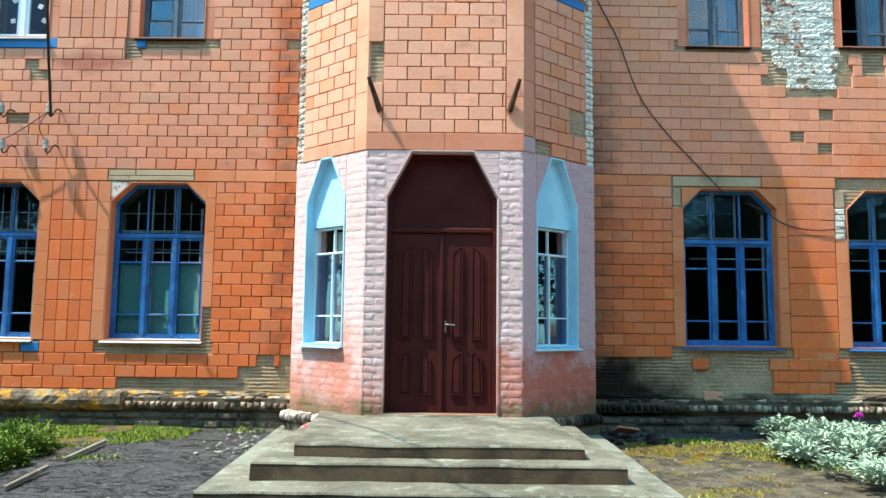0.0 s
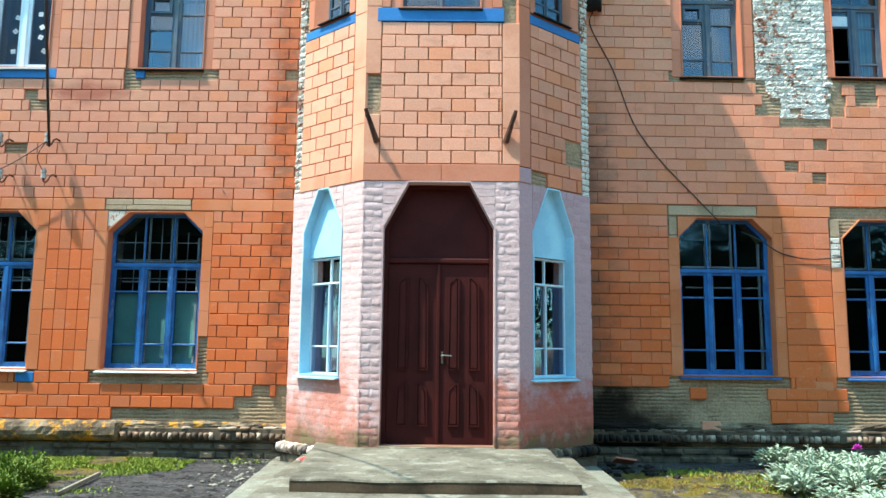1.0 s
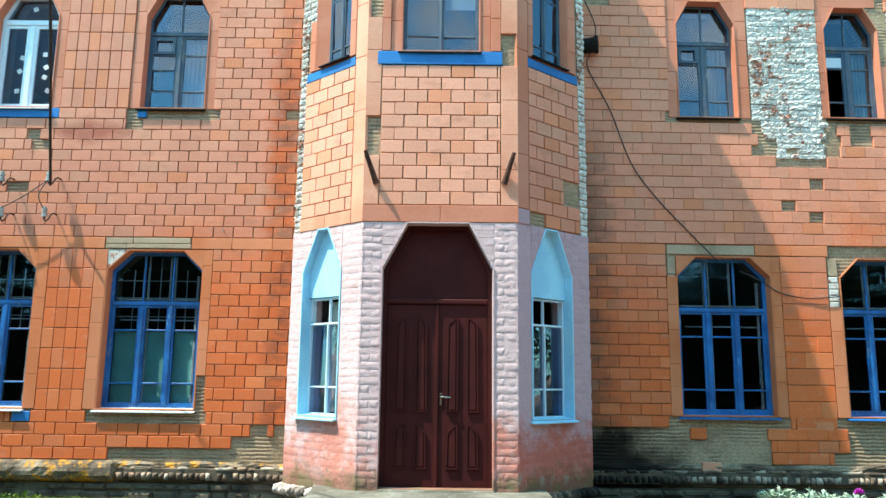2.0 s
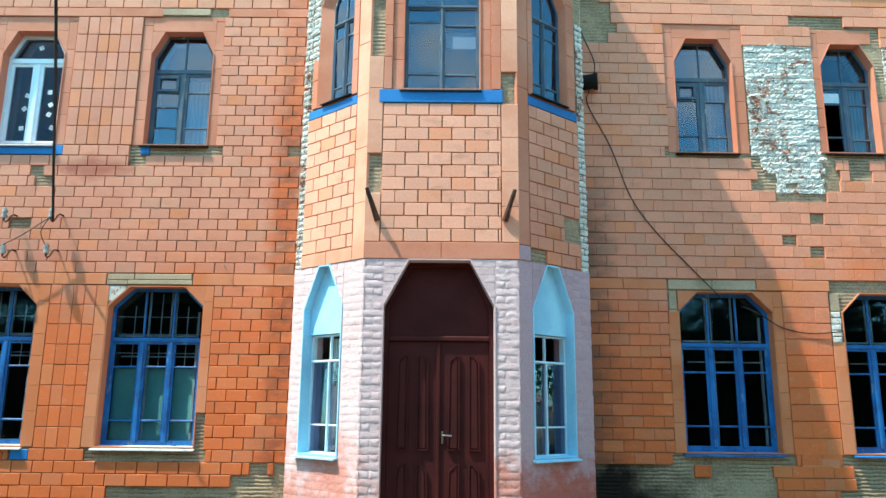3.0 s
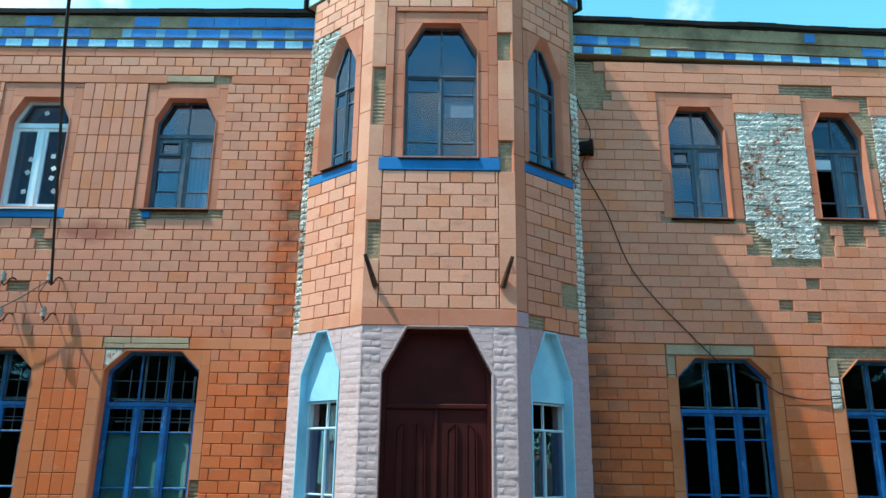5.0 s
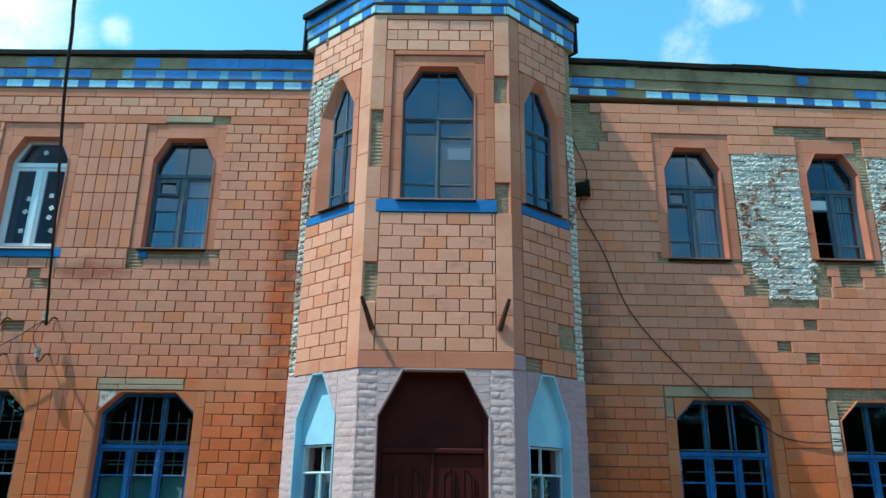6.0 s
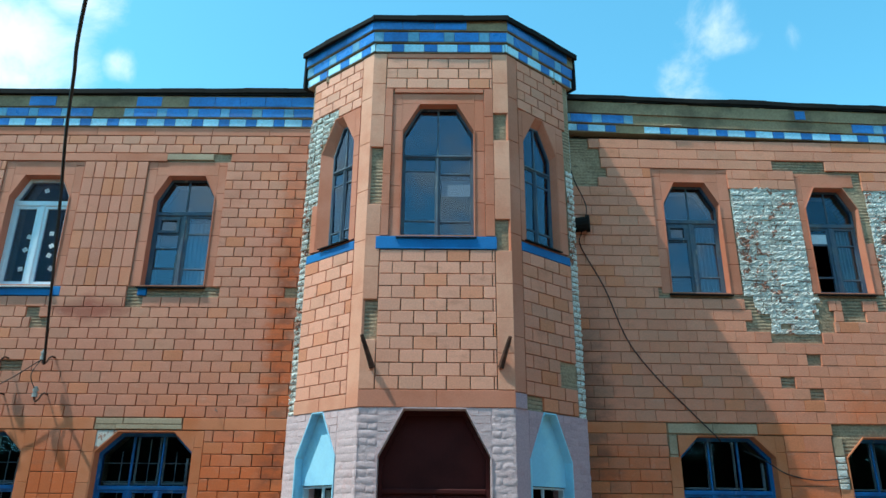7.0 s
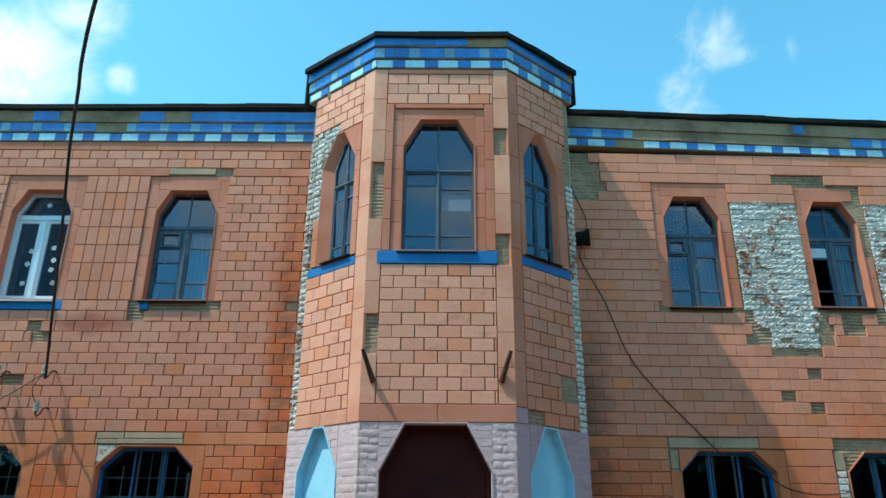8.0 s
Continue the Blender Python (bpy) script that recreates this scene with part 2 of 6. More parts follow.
def whitewash_material():
    """Hacked brickwork under flaking whitewash."""
    n = Nodes("whitewashed_brick")
    big, mid, chip, small = n.noise(1.6, 4, 0.6), n.noise(11, 5, 0.7), n.noise(30, 5, 0.7, (1, 1, 1.7)), n.noise(75, 3)
    c = n.mix(n.range(big, 0.35, 0.65), (0.74, 0.71, 0.66), (0.6, 0.55, 0.49))
    # the wash has flaked off in clusters down to red brick, with dark specks scattered over it
    bare = n.math("ADD", mid, n.math("MULTIPLY", n.math("SUBTRACT", big, 0.5), 0.75))
    c = n.mix(n.range(bare, 0.56, 0.61, 0.0, 0.9), c, n.mix(n.range(chip, 0.4, 0.6), (0.45, 0.15, 0.08), (0.24, 0.09, 0.055)))
    c = n.mix(n.range(chip, 0.61, 0.68, 0.0, 0.75), c, (0.16, 0.11, 0.085))
    c = n.hsv(c, val=n.math("ADD", n.math("MULTIPLY", n.chance(), 0.14), n.range(small, 0.3, 0.7, 0.84, 1.0)))
    n.bump(n.math("ADD", n.math("MULTIPLY", chip, 1.2), n.math("MULTIPLY", mid, 0.6)), 0.7, 0.016)
    return n.done(c, 0.9, 0, 0.2)


WHITE_BRICK = whitewash_material()
PLINTH = painted_brick("plinth_brick", (0.34, 0.23, 0.16), (0.36, 0.19, 0.12), (0.05, 0.04, 0.03), 0.2, 0.8, 0.56)
FOOT = painted_brick("whitewashed_plinth_brick", (0.6, 0.5, 0.45), (0.5, 0.34, 0.27), (0.1, 0.08, 0.06), 0.2, 0.8, 0.6)
STONE = plain("plinth_stone", (0.14, 0.105, 0.072), (0.055, 0.04, 0.029), 0.95, 4, 40, 0.9, 0.2)


def plinth_cap_material():
    n = Nodes("plinth_render")
    big, mid, small = n.noise(2.2, 6, 0.7), n.noise(7, 5, 0.7), n.noise(50, 3)
    c = n.mix(n.range(big, 0.4, 0.6), (0.27, 0.21, 0.15), (0.1, 0.072, 0.052))
    lichen = n.math("MULTIPLY", n.range(mid, 0.5, 0.6, 0.0, 0.9), n.range(n.xyz()[0], 1.0, -1.0))
    c = damp_stain(n, n.mix(lichen, c, (0.55, 0.25, 0.03)))
    n.bump(n.math("ADD", mid, small), 0.5, 0.01)
    return n.done(n.hsv(c, val=n.range(small, 0.3, 0.7, 0.75, 1.2)), 0.9, 0, 0.2)


PLINTH_CAP = plinth_cap_material()


def chipped_paint(name, a, b, under, rough=0.5):
    """Old oil paint in brush-long streaks, chipped to the wood along the grain."""
    n = Nodes(name)
    big, streak, small = n.noise(3.5, 5, 0.6), n.noise(16, 5, 0.7, (1, 1, 0.25)), n.noise(80, 3)
    c = n.mix(n.range(big, 0.38, 0.62), a, b)
    c = n.mix(n.range(streak, 0.6, 0.68, 0.0, 0.8), c, under)
    c = n.mix(n.range(streak, 0.4, 0.3, 0.0, 0.5), c, tuple(0.3 * v for v in b))
    n.bump(n.math("ADD", streak, n.math("MULTIPLY", small, 0.3)), 0.4, 0.006)
    return n.done(n.hsv(c, val=n.range(small, 0.3, 0.7, 0.85, 1.12)), rough, 0, 0.45)


BLUE = chipped_paint("blue_window_paint", (0.015, 0.15, 0.43), (0.008, 0.085, 0.27), (0.2, 0.3, 0.4))
BLUE_OLD = chipped_paint("faded_blue_frame_paint", (0.05, 0.085, 0.14), (0.085, 0.115, 0.145), (0.36, 0.36, 0.33), 0.6)
BLUE_BAND = plain("blue_painted_band", (0.016, 0.17, 0.46), (0.016, 0.12, 0.34), 0.6, 1.8, 50, 0.2, grain=0.06)
BLUE_TILE = plain("blue_glazed_tile", (0.04, 0.19, 0.56), (0.03, 0.14, 0.44), 0.35, 2.5, 30, 0.08, 0.16, spec=0.5)
PALE_TILE = plain("pale_blue_tile", (0.48, 0.72, 0.86), (0.36, 0.6, 0.78), 0.35, 2.5, 30, 0.08, 0.12, spec=0.5)
MID_TILE = plain("dull_blue_tile", (0.15, 0.33, 0.52), (0.2, 0.36, 0.48), 0.4, 3, 30, 0.08, 0.12, spec=0.5)
SKYBLUE = plain("sky_blue_paint", (0.4, 0.7, 0.86), (0.32, 0.6, 0.8), 0.55, 2.0, 30, 0.3, 0.03, grain=0.03)
INNER = plain("pale_inner_frame_paint", (0.6, 0.64, 0.66), (0.4, 0.44, 0.46), 0.6, 4, 40, 0.2)
WHITE = plain("white_sill_paint", (0.75, 0.76, 0.76), (0.6, 0.62, 0.62), 0.5, 3, 40, 0.15)
PVC = plain("white_plastic_frame", (0.66, 0.78, 0.86), (0.62, 0.74, 0.83), 0.3, 2, 30, 0.02, 0.01, spec=0.5, grain=0.015)
MAROON = plain("maroon_door_paint", (0.056, 0.0078, 0.0072), (0.038, 0.0053, 0.005), 0.65, 1.5, 30, 0.12, 0.02, spec=0.18, grain=0.06)
METAL_DARK = plain("dark_roofing_sheet", (0.01, 0.009, 0.009), (0.02, 0.017, 0.016), 0.85, 2, 40, 0.2, spec=0.12)
RUST = plain("rusty_iron", (0.1, 0.035, 0.018), (0.04, 0.018, 0.012), 0.8, 8, 60, 0.4)
CHROME = plain("worn_steel", (0.36, 0.33, 0.28), (0.22, 0.2, 0.17), 0.35, 8, 60, 0.1, metal=1.0)
RUBBER = plain("black_cable_sheath", (0.012, 0.012, 0.013), (0.02, 0.02, 0.02), 0.6, 5, 60, 0.1)
PORCELAIN = plain("white_porcelain", (0.45, 0.44, 0.42), (0.28, 0.27, 0.25), 0.25, 10, 50, 0.05, spec=0.6)
# nearly black: the dimness indoors is put into the plaster's colour
ROOM_DIMMED = plain("dimmed_room_plaster", (0.03, 0.032, 0.03), (0.022, 0.025, 0.022), 0.9, 1, 30, 0.1)
TEAL = plain("teal_painted_board", (0.3, 0.7, 0.62), (0.24, 0.6, 0.54), 0.6, 1.5, 30, 0.05, 0.08)
GREY_CLOTH = plain("grey_net_cloth", (0.3, 0.33, 0.31), (0.22, 0.25, 0.24), 0.95, 3, 60, 0.2)
CLOTH = plain("white_cloth", (0.6, 0.68, 0.75), (0.5, 0.58, 0.65), 0.9, 3, 60, 0.2)
RED_SCRAP = plain("red_wrapper", (0.5, 0.03, 0.03), (0.35, 0.02, 0.02), 0.4, 6, 40, 0.1)
WOOD = plain("weathered_board", (0.3, 0.26, 0.2), (0.16, 0.13, 0.1), 0.9, 5, 60, 0.5)


def concrete_material():
    n = Nodes("stained_concrete")
    big, mid, small = n.noise(1.1, 6, 0.65), n.noise(5, 6, 0.68), n.noise(70, 4)
    c = n.mix(n.range(big, 0.35, 0.65), (0.185, 0.168, 0.132), (0.1, 0.09, 0.068))
    c = n.mix(n.range(mid, 0.54, 0.68, 0, 0.75), c, (0.07, 0.058, 0.043))
    c = n.mix(n.range(mid, 0.47, 0.36, 0, 0.6), c, (0.3, 0.3, 0.255))
    x, y, z = n.xyz()
    # pale cement wash on the outer flanks, and hairline cracks
    flank = n.math("MULTIPLY", n.range(n.math("ADD", n.math("ABSOLUTE", x), n.math("MULTIPLY", mid, 0.5)), 1.65, 1.85), n.range(n.noise(3, 5, 0.65), 0.42, 0.6))
    c = n.mix(n.math("MULTIPLY", flank, 0.5), c, (0.25, 0.27, 0.23))
    crack = n.math("ABSOLUTE", n.math("SUBTRACT", n.noise(1.6, 3, 0.6, None, 0.6), 0.5))
    crack = n.range(crack, 0.004, 0.001, 0.0, 0.5)
    c = n.mix(crack, c, (0.025, 0.02, 0.016))
    n.bump(n.math("SUBTRACT", n.math("ADD", mid, n.math("MULTIPLY", small, 0.5)), crack), 0.45, 0.009)
    return n.done(n.hsv(c, val=n.range(small, 0.3, 0.7, 0.8, 1.16)), 0.88, 0, 0.3)


CONCRETE = concrete_material()
# brown stain, plus the shade of the upright faces put into the colour
RISER = plain("brown_stained_concrete_shaded", (0.1, 0.068, 0.042), (0.05, 0.034, 0.021), 0.92, 3.5, 50, 0.5, 0.03)
PALE_STONE = plain("pale_mortar_lump", (0.27, 0.25, 0.21), (0.16, 0.15, 0.125), 0.9, 8, 60, 0.5, 0.1)


def ground_material():
    """Broken asphalt beside the steps, trodden soil and moss elsewhere."""
    n = Nodes("ground")
    x, y, z = n.xyz()
    big, mid, small, grit = n.noise(0.8, 6, 0.6), n.noise(4, 6, 0.65), n.noise(25, 5, 0.7), n.noise(120, 3)
    asphalt = n.mix(n.range(small, 0.35, 0.7), (0.05, 0.048, 0.052), (0.13, 0.122, 0.127))
    asphalt = n.mix(n.range(n.noise(9, 6, 0.7, (1, 1.8, 1), 1.0), 0.53, 0.62, 0.0, 0.7), asphalt, (0.02, 0.019, 0.02))
    # cracks, and lighter dust and grit trodden into the surface
    crack = n.math("ABSOLUTE", n.math("SUBTRACT", n.noise(2.3, 5, 0.62, (1, 2.2, 1), 0.8), 0.5))
    crack = n.math("MULTIPLY", n.range(crack, 0.02, 0.003), n.range(y, -5.4, -4.6))
    asphalt = n.mix(n.range(n.noise(2.8, 6, 0.68, (1, 1.6, 1)), 0.5, 0.68, 0.0, 0.6), asphalt, (0.15, 0.14, 0.145))
    asphalt = n.mix(n.math("MULTIPLY", crack, 0.85), asphalt, (0.009, 0.008, 0.008))
    asphalt = n.mix(n.range(n.noise(38, 3, 0.6), 0.66, 0.71, 0.0, 0.8), asphalt, (0.3, 0.29, 0.28))
    soil = n.mix(n.range(mid, 0.35, 0.65), (0.085, 0.065, 0.045), (0.22, 0.185, 0.14))
    soil = n.mix(n.range(n.noise(30, 4, 0.7), 0.6, 0.68, 0.0, 0.7), soil, (0.34, 0.31, 0.26))
    soil = n.mix(n.range(n.noise(7, 5, 0.7), 0.56, 0.68, 0.0, 0.75), soil, (0.035, 0.027, 0.02))
    moss = n.mix(n.range(small, 0.35, 0.65), (0.13, 0.14, 0.02), (0.24, 0.14, 0.03))
    soil = n.mix(n.range(n.math("ADD", mid, n.range(y, -2.2, -0.9, 0.0, 0.12)), 0.54, 0.66), soil, moss)
    side = n.range(n.math("ADD", x, n.math("MULTIPLY", n.math("SUBTRACT", mid, 0.5), 0.8)), 1.2, 1.8)
    side2 = n.range(n.math("ADD", n.math("ADD", x, n.math("MULTIPLY", y, -0.25)), n.math("MULTIPLY", n.math("SUBTRACT", mid, 0.5), 0.8)), -3.25, -3.5)
    # a strip of bare asphalt runs along the foot of the wall
    apron = n.range(n.math("ADD", y, n.math("MULTIPLY", n.math("SUBTRACT", mid, 0.5), 0.5)), -0.85, -0.72)
    side = n.math("MULTIPLY", side, n.math("SUBTRACT", 1.0, apron))
    c = n.mix(n.math("MAXIMUM", side, side2), asphalt, soil)
    # unseen yard coloured as reddish sand, added to bounce warm light at the walls
    bounce_sand = n.mix(n.range(small, 0.35, 0.65), (0.44, 0.24, 0.14), (0.36, 0.19, 0.11))
    c = n.mix(n.range(n.math("ADD", y, n.math("SUBTRACT", mid, 0.5)), -4.9, -5.7), c, bounce_sand)
    c = n.hsv(c, val=n.range(grit, 0.3, 0.7, 0.7, 1.3))
    n.bump(n.math("ADD", mid, n.math("ADD", small, n.math("SUBTRACT", n.math("MULTIPLY", grit, 0.3), crack))), 1.0, 0.05)
    return n.done(c, 0.92, 0, 0.2)


GROUND = ground_material()


def leaf_material(name, a, b, rough=0.6):
    n = Nodes(name)
    c = n.mix(n.chance(), a, b)
    c = n.hsv(c, val=n.range(n.noise(30, 2), 0.3, 0.7, 0.85, 1.15))
    n.shader.inputs["Subsurface Weight"].default_value = 0.0
    return n.done(c, rough, 0, 0.3)


LEAF = leaf_material("fresh_green_leaf", (0.1, 0.17, 0.014), (0.27, 0.31, 0.035))
LEAF_DARK = leaf_material("dark_tree_leaf", (0.02, 0.045, 0.012), (0.04, 0.075, 0.018), 0.9)
LEAF_BED = leaf_material("bed_leaf", (0.045, 0.1, 0.011), (0.17, 0.23, 0.022))
SILVER = leaf_material("silvery_leaf", (0.24, 0.34, 0.25), (0.38, 0.45, 0.36), 0.9)
MOSS_LEAF = leaf_material("dry_moss", (0.16, 0.17, 0.02), (0.3, 0.17, 0.04), 0.9)
PETAL = leaf_material("magenta_petal", (0.5, 0.03, 0.42), (0.6, 0.06, 0.5))
BARK = plain("tree_bark", (0.08, 0.06, 0.045), (0.05, 0.04, 0.03), 0.95, 6, 50, 0.6)


def glass_material(name, tint, gain):
    n = Nodes(name)
    n.nt.nodes.remove(n.shader)
    clear, gloss, mixer, fres = (n.nt.nodes.new(k) for k in ("ShaderNodeBsdfTransparent", "ShaderNodeBsdfGlossy", "ShaderNodeMixShader", "ShaderNodeFresnel"))
    clear.inputs[0].default_value = (*tint, 1)
    gloss.inputs["Roughness"].default_value = 0.012
    gloss.inputs["Color"].default_value = (0.62, 0.76, 1.0, 1)
    fres.inputs[0].default_value = 1.5
    b = n.nt.nodes.new("ShaderNodeBump")
    b.inputs["Strength"].default_value, b.inputs["Distance"].default_value = 0.08, 0.02
    n.link(n.noise(2.0, 2), b.inputs["Height"])
    n.link(b.outputs[0], gloss.inputs["Normal"])
    n.link(n.math("MULTIPLY", fres.outputs[0], gain, True), mixer.inputs[0])
    n.link(clear.outputs[0], mixer.inputs[1]), n.link(gloss.outputs[0], mixer.inputs[2])
    n.link(mixer.outputs[0], n.final.inputs[0])
    return n.mat


GLASS = glass_material("window_glass", (0.74, 0.78, 0.8), 0.75)
# two panes behind one another throw back about twice as much sky
GLASS_DOUBLE = glass_material("double_window_glass", (0.6, 0.65, 0.68), 2.0)
# reflection of the sky turned down so that these panes stay dark
GLASS_DULLED = glass_material("dulled_window_glass", (0.7, 0.72, 0.78), 0.25)

# ---- building helpers ----
BAY, PHI, XF, SIDE = 1.55, math.atan(0.8585), 0.82, 1.17
C, S = math.cos(PHI), math.sin(PHI)
WING = radians(1.5)


def face_frame(origin, along):
    """Wall coordinates: x along the wall, y into it, z up."""
    e = Vector((along[0], along[1], 0)).normalized()
    m = Matrix(((e.x, -e.y, 0, origin[0]), (e.y, e.x, 0, origin[1]), (0, 0, 1, 0), (0, 0, 0, 1)))
    return m


FL = face_frame((0, 0), (1, 0))
FR = face_frame((1.7, 0), (math.cos(WING), math.sin(WING)))
FF = face_frame((0, -BAY), (1, 0))
FSL = face_frame((-XF, -BAY), (C, -S))
FSR = face_frame((XF, -BAY), (C, S))
IDENT = Matrix.Identity(4)


def mesh_of(bm, name, material):
    me = bpy.data.meshes.new(name)
    bmesh.ops.recalc_face_normals(bm, faces=bm.faces)
    bm.to_mesh(me)
    bm.free()
    me.materials.append(material)
    return me


def part(name, bm, material, parent, label=""):
    ob = new(name, mesh_of(bm, name, material))
    ob.parent = parent
    return tagged(ob, label)


def thing(name, label, category, group="", kind="", bm=None, material=None):
    ob = new(name, mesh_of(bm, name, material) if bm else None)
    return tagged(ob, label, category, group, kind)


def box(bm, m, u0, u1, y0, y1, v0, v1, edge=0.0):
    """A box in wall coordinates, its front (y0) edges chamfered by edge."""
    if edge <= 0:
        rings = [[(u0, y1, v0), (u1, y1, v0), (u1, y1, v1), (u0, y1, v1)], [(u0, y0, v0), (u1, y0, v0), (u1, y0, v1), (u0, y0, v1)]]
    else:
        e = min(edge, (u1 - u0) / 3, (v1 - v0) / 3, (y1 - y0) * 0.8)
        rings = [[(u0, y1, v0), (u1, y1, v0), (u1, y1, v1), (u0, y1, v1)], [(u0, y0 + e, v0), (u1, y0 + e, v0), (u1, y0 + e, v1), (u0, y0 + e, v1)],
                 [(u0 + e, y0, v0 + e), (u1 - e, y0, v0 + e), (u1 - e, y0, v1 - e), (u0 + e, y0, v1 - e)]]
    vs = [[bm.verts.new(m @ Vector(p)) for p in ring] for ring in rings]
    for a, b in zip(vs, vs[1:]):
        for i in range(4):
            bm.faces.new((a[i], a[(i + 1) % 4], b[(i + 1) % 4], b[i]))
    bm.faces.new(vs[0][::-1]), bm.faces.new(vs[-1])
    return bm


def prism(bm, m, poly, y0, y1):
    """A polygon of the wall's plane, pulled from depth y0 to y1."""
    a = [bm.verts.new(m @ Vector((u, y0, v))) for u, v in poly]
    b = [bm.verts.new(m @ Vector((u, y1, v))) for u, v in poly]
    bm.faces.new(a), bm.faces.new(b[::-1])
    k = len(poly)
    for i in range(k):
        bm.faces.new((a[i], b[i], b[(i + 1) % k], a[(i + 1) % k]))
    return bm


def ring(bm, m, outer, inner, y0, y1):
    """A frame between two outlines with as many corners."""
    k = len(outer)
    rows = [[bm.verts.new(m @ Vector((u, y, v))) for u, v in line] for line, y in ((outer, y0), (inner, y0), (inner, y1), (outer, y1))]
    for j in range(4):
        a, b = rows[j], rows[(j + 1) % 4]
        for i in range(k):
            bm.faces.new((a[i], a[(i + 1) % k], b[(i + 1) % k], b[i]))
    return bm


def tube(bm, points, r, sides=8, r1=None):
    """A round bar along points."""
    r1 = r if r1 is None else r1
    pts = [Vector(p) for p in points]
    last = None
    n = len(pts)
    for i, p in enumerate(pts):
        d = (pts[min(i + 1, n - 1)] - pts[max(i - 1, 0)]).normalized()
        side = d.cross(Vector((0, 0, 1)) if abs(d.z) < 0.9 else Vector((1, 0, 0))).normalized()
        up = side.cross(d)
        rr = r + (r1 - r) * i / max(1, n - 1)
        now = [bm.verts.new(p + rr * (math.cos(a) * side + math.sin(a) * up)) for a in (2 * math.pi * k / sides for k in range(sides))]
        if last:
            for k in range(sides):
                bm.faces.new((last[k], last[(k + 1) % sides], now[(k + 1) % sides], now[k]))
        else:
            bm.faces.new(now[::-1])
        last = now
    bm.faces.new(last)
    return bm


def octagon(o, inset=0.0):
    """Outline of an opening (u0, u1, v0, v1, chamfer width, chamfer height), from the lower left corner on."""
    u0, u1, v0, v1, a, b = o
    k = inset
    h = math.hypot(a, b)
    t = k * (h - b) / a if a else 0
    s = k * (h - a) / b if b else 0
    return [(u0 + k, v0 + k), (u1 - k, v0 + k), (u1 - k, v1 - b - t), (u1 - a - s, v1 - k), (u0 + a + s, v1 - k), (u0 + k, v1 - b - t)]


def clip(poly, edge):
    """Part of a polygon inside a convex outline that runs anticlockwise."""
    for i in range(len(edge)):
        (ax, ay), (bx, by) = edge[i], edge[(i + 1) % len(edge)]
        side = lambda p: (bx - ax) * (p[1] - ay) - (by - ay) * (p[0] - ax)
        kept = []
        for j in range(len(poly)):
            p, q = poly[j], poly[(j + 1) % len(poly)]
            sp, sq = side(p), side(q)
            if sp >= 0:
                kept.append(p)
            if (sp > 0 > sq) or (sp < 0 < sq):
                f = sp / (sp - sq)
                kept.append((p[0] + f * (q[0] - p[0]), p[1] + f * (q[1] - p[1])))
        poly = kept
        if len(poly) < 3:
            return []
    return poly


def rect(u0, u1, v0, v1):
    return [(u0, v0), (u1, v0), (u1, v1), (u0, v1)]


def wall_body(name, m, u0, u1, storeys, depth, material, label, face=None):
    """A masonry wall with openings right through it. storeys: (v0, v1, openings)."""
    bm = bmesh.new()
    face = SUB if face is None else face
    for v0, v1, holes in storeys:
        at = u0
        for o in sorted(holes):
            if o[0] - at > 0.001:
                box(bm, m, at, o[0], face, depth, v0, v1)
            box(bm, m, o[0], o[1], face, depth, v0, o[2])
            a, b = o[4], o[5]
            prism(bm, m, [(o[0], v1), (o[0], o[3] - b), (o[0] + a, o[3]), (o[1] - a, o[3]), (o[1], o[3] - b), (o[1], v1)], face, depth)
            at = o[1]
        box(bm, m, at, u1, face, depth, v0, v1)
    return thing(name, label, "wall", kind="structure", bm=bm, material=material)


SUB = 0.03  # the bare wall lies this far behind the face of its cladding
PIECE = {}


def piece_mesh(name, w, h, d, edge, material):
    key = (name, round(w, 3), round(h, 3), round(d, 3), material.name)
    if key not in PIECE:
        PIECE[key] = mesh_of(box(bmesh.new(), IDENT, 0, w, -d, 0.006, 0, h, edge), name, material)
    return PIECE[key]


def lay(name, parent, m, pieces, material, d=SUB, edge=0.004, wobble=0.0, base=SUB, limit=300, order=None):
    """Lay pieces (u0, u1, v0, v1) on a wall: the first ones as parts, the rest joined into one."""
    if order:
        pieces = sorted(pieces, key=order)
    for u0, u1, v0, v1 in pieces[:limit]:
        ob = new(name, piece_mesh(name, round(u1 - u0, 2 if wobble else 3), v1 - v0, d, edge, material))
        ob.parent = parent
        w = wobble
        ob.matrix_world = m @ Matrix.Translation((u0 + random.uniform(-w, w) * 0.4, base + random.uniform(-w, w), v0)) @ pose(0, 0, 0, random.uniform(-60, 60) * w, random.uniform(-70, 70) * w, random.uniform(-90, 90) * w)
    rest = pieces[limit:]
    if rest:
        bm = bmesh.new()
        for u0, u1, v0, v1 in rest:
            box(bm, m, u0, u1, base - d + random.uniform(-wobble, wobble), base + 0.006, v0, v1, edge)
        tagged(part(name + "_field", bm, material, parent), kind="stuff")


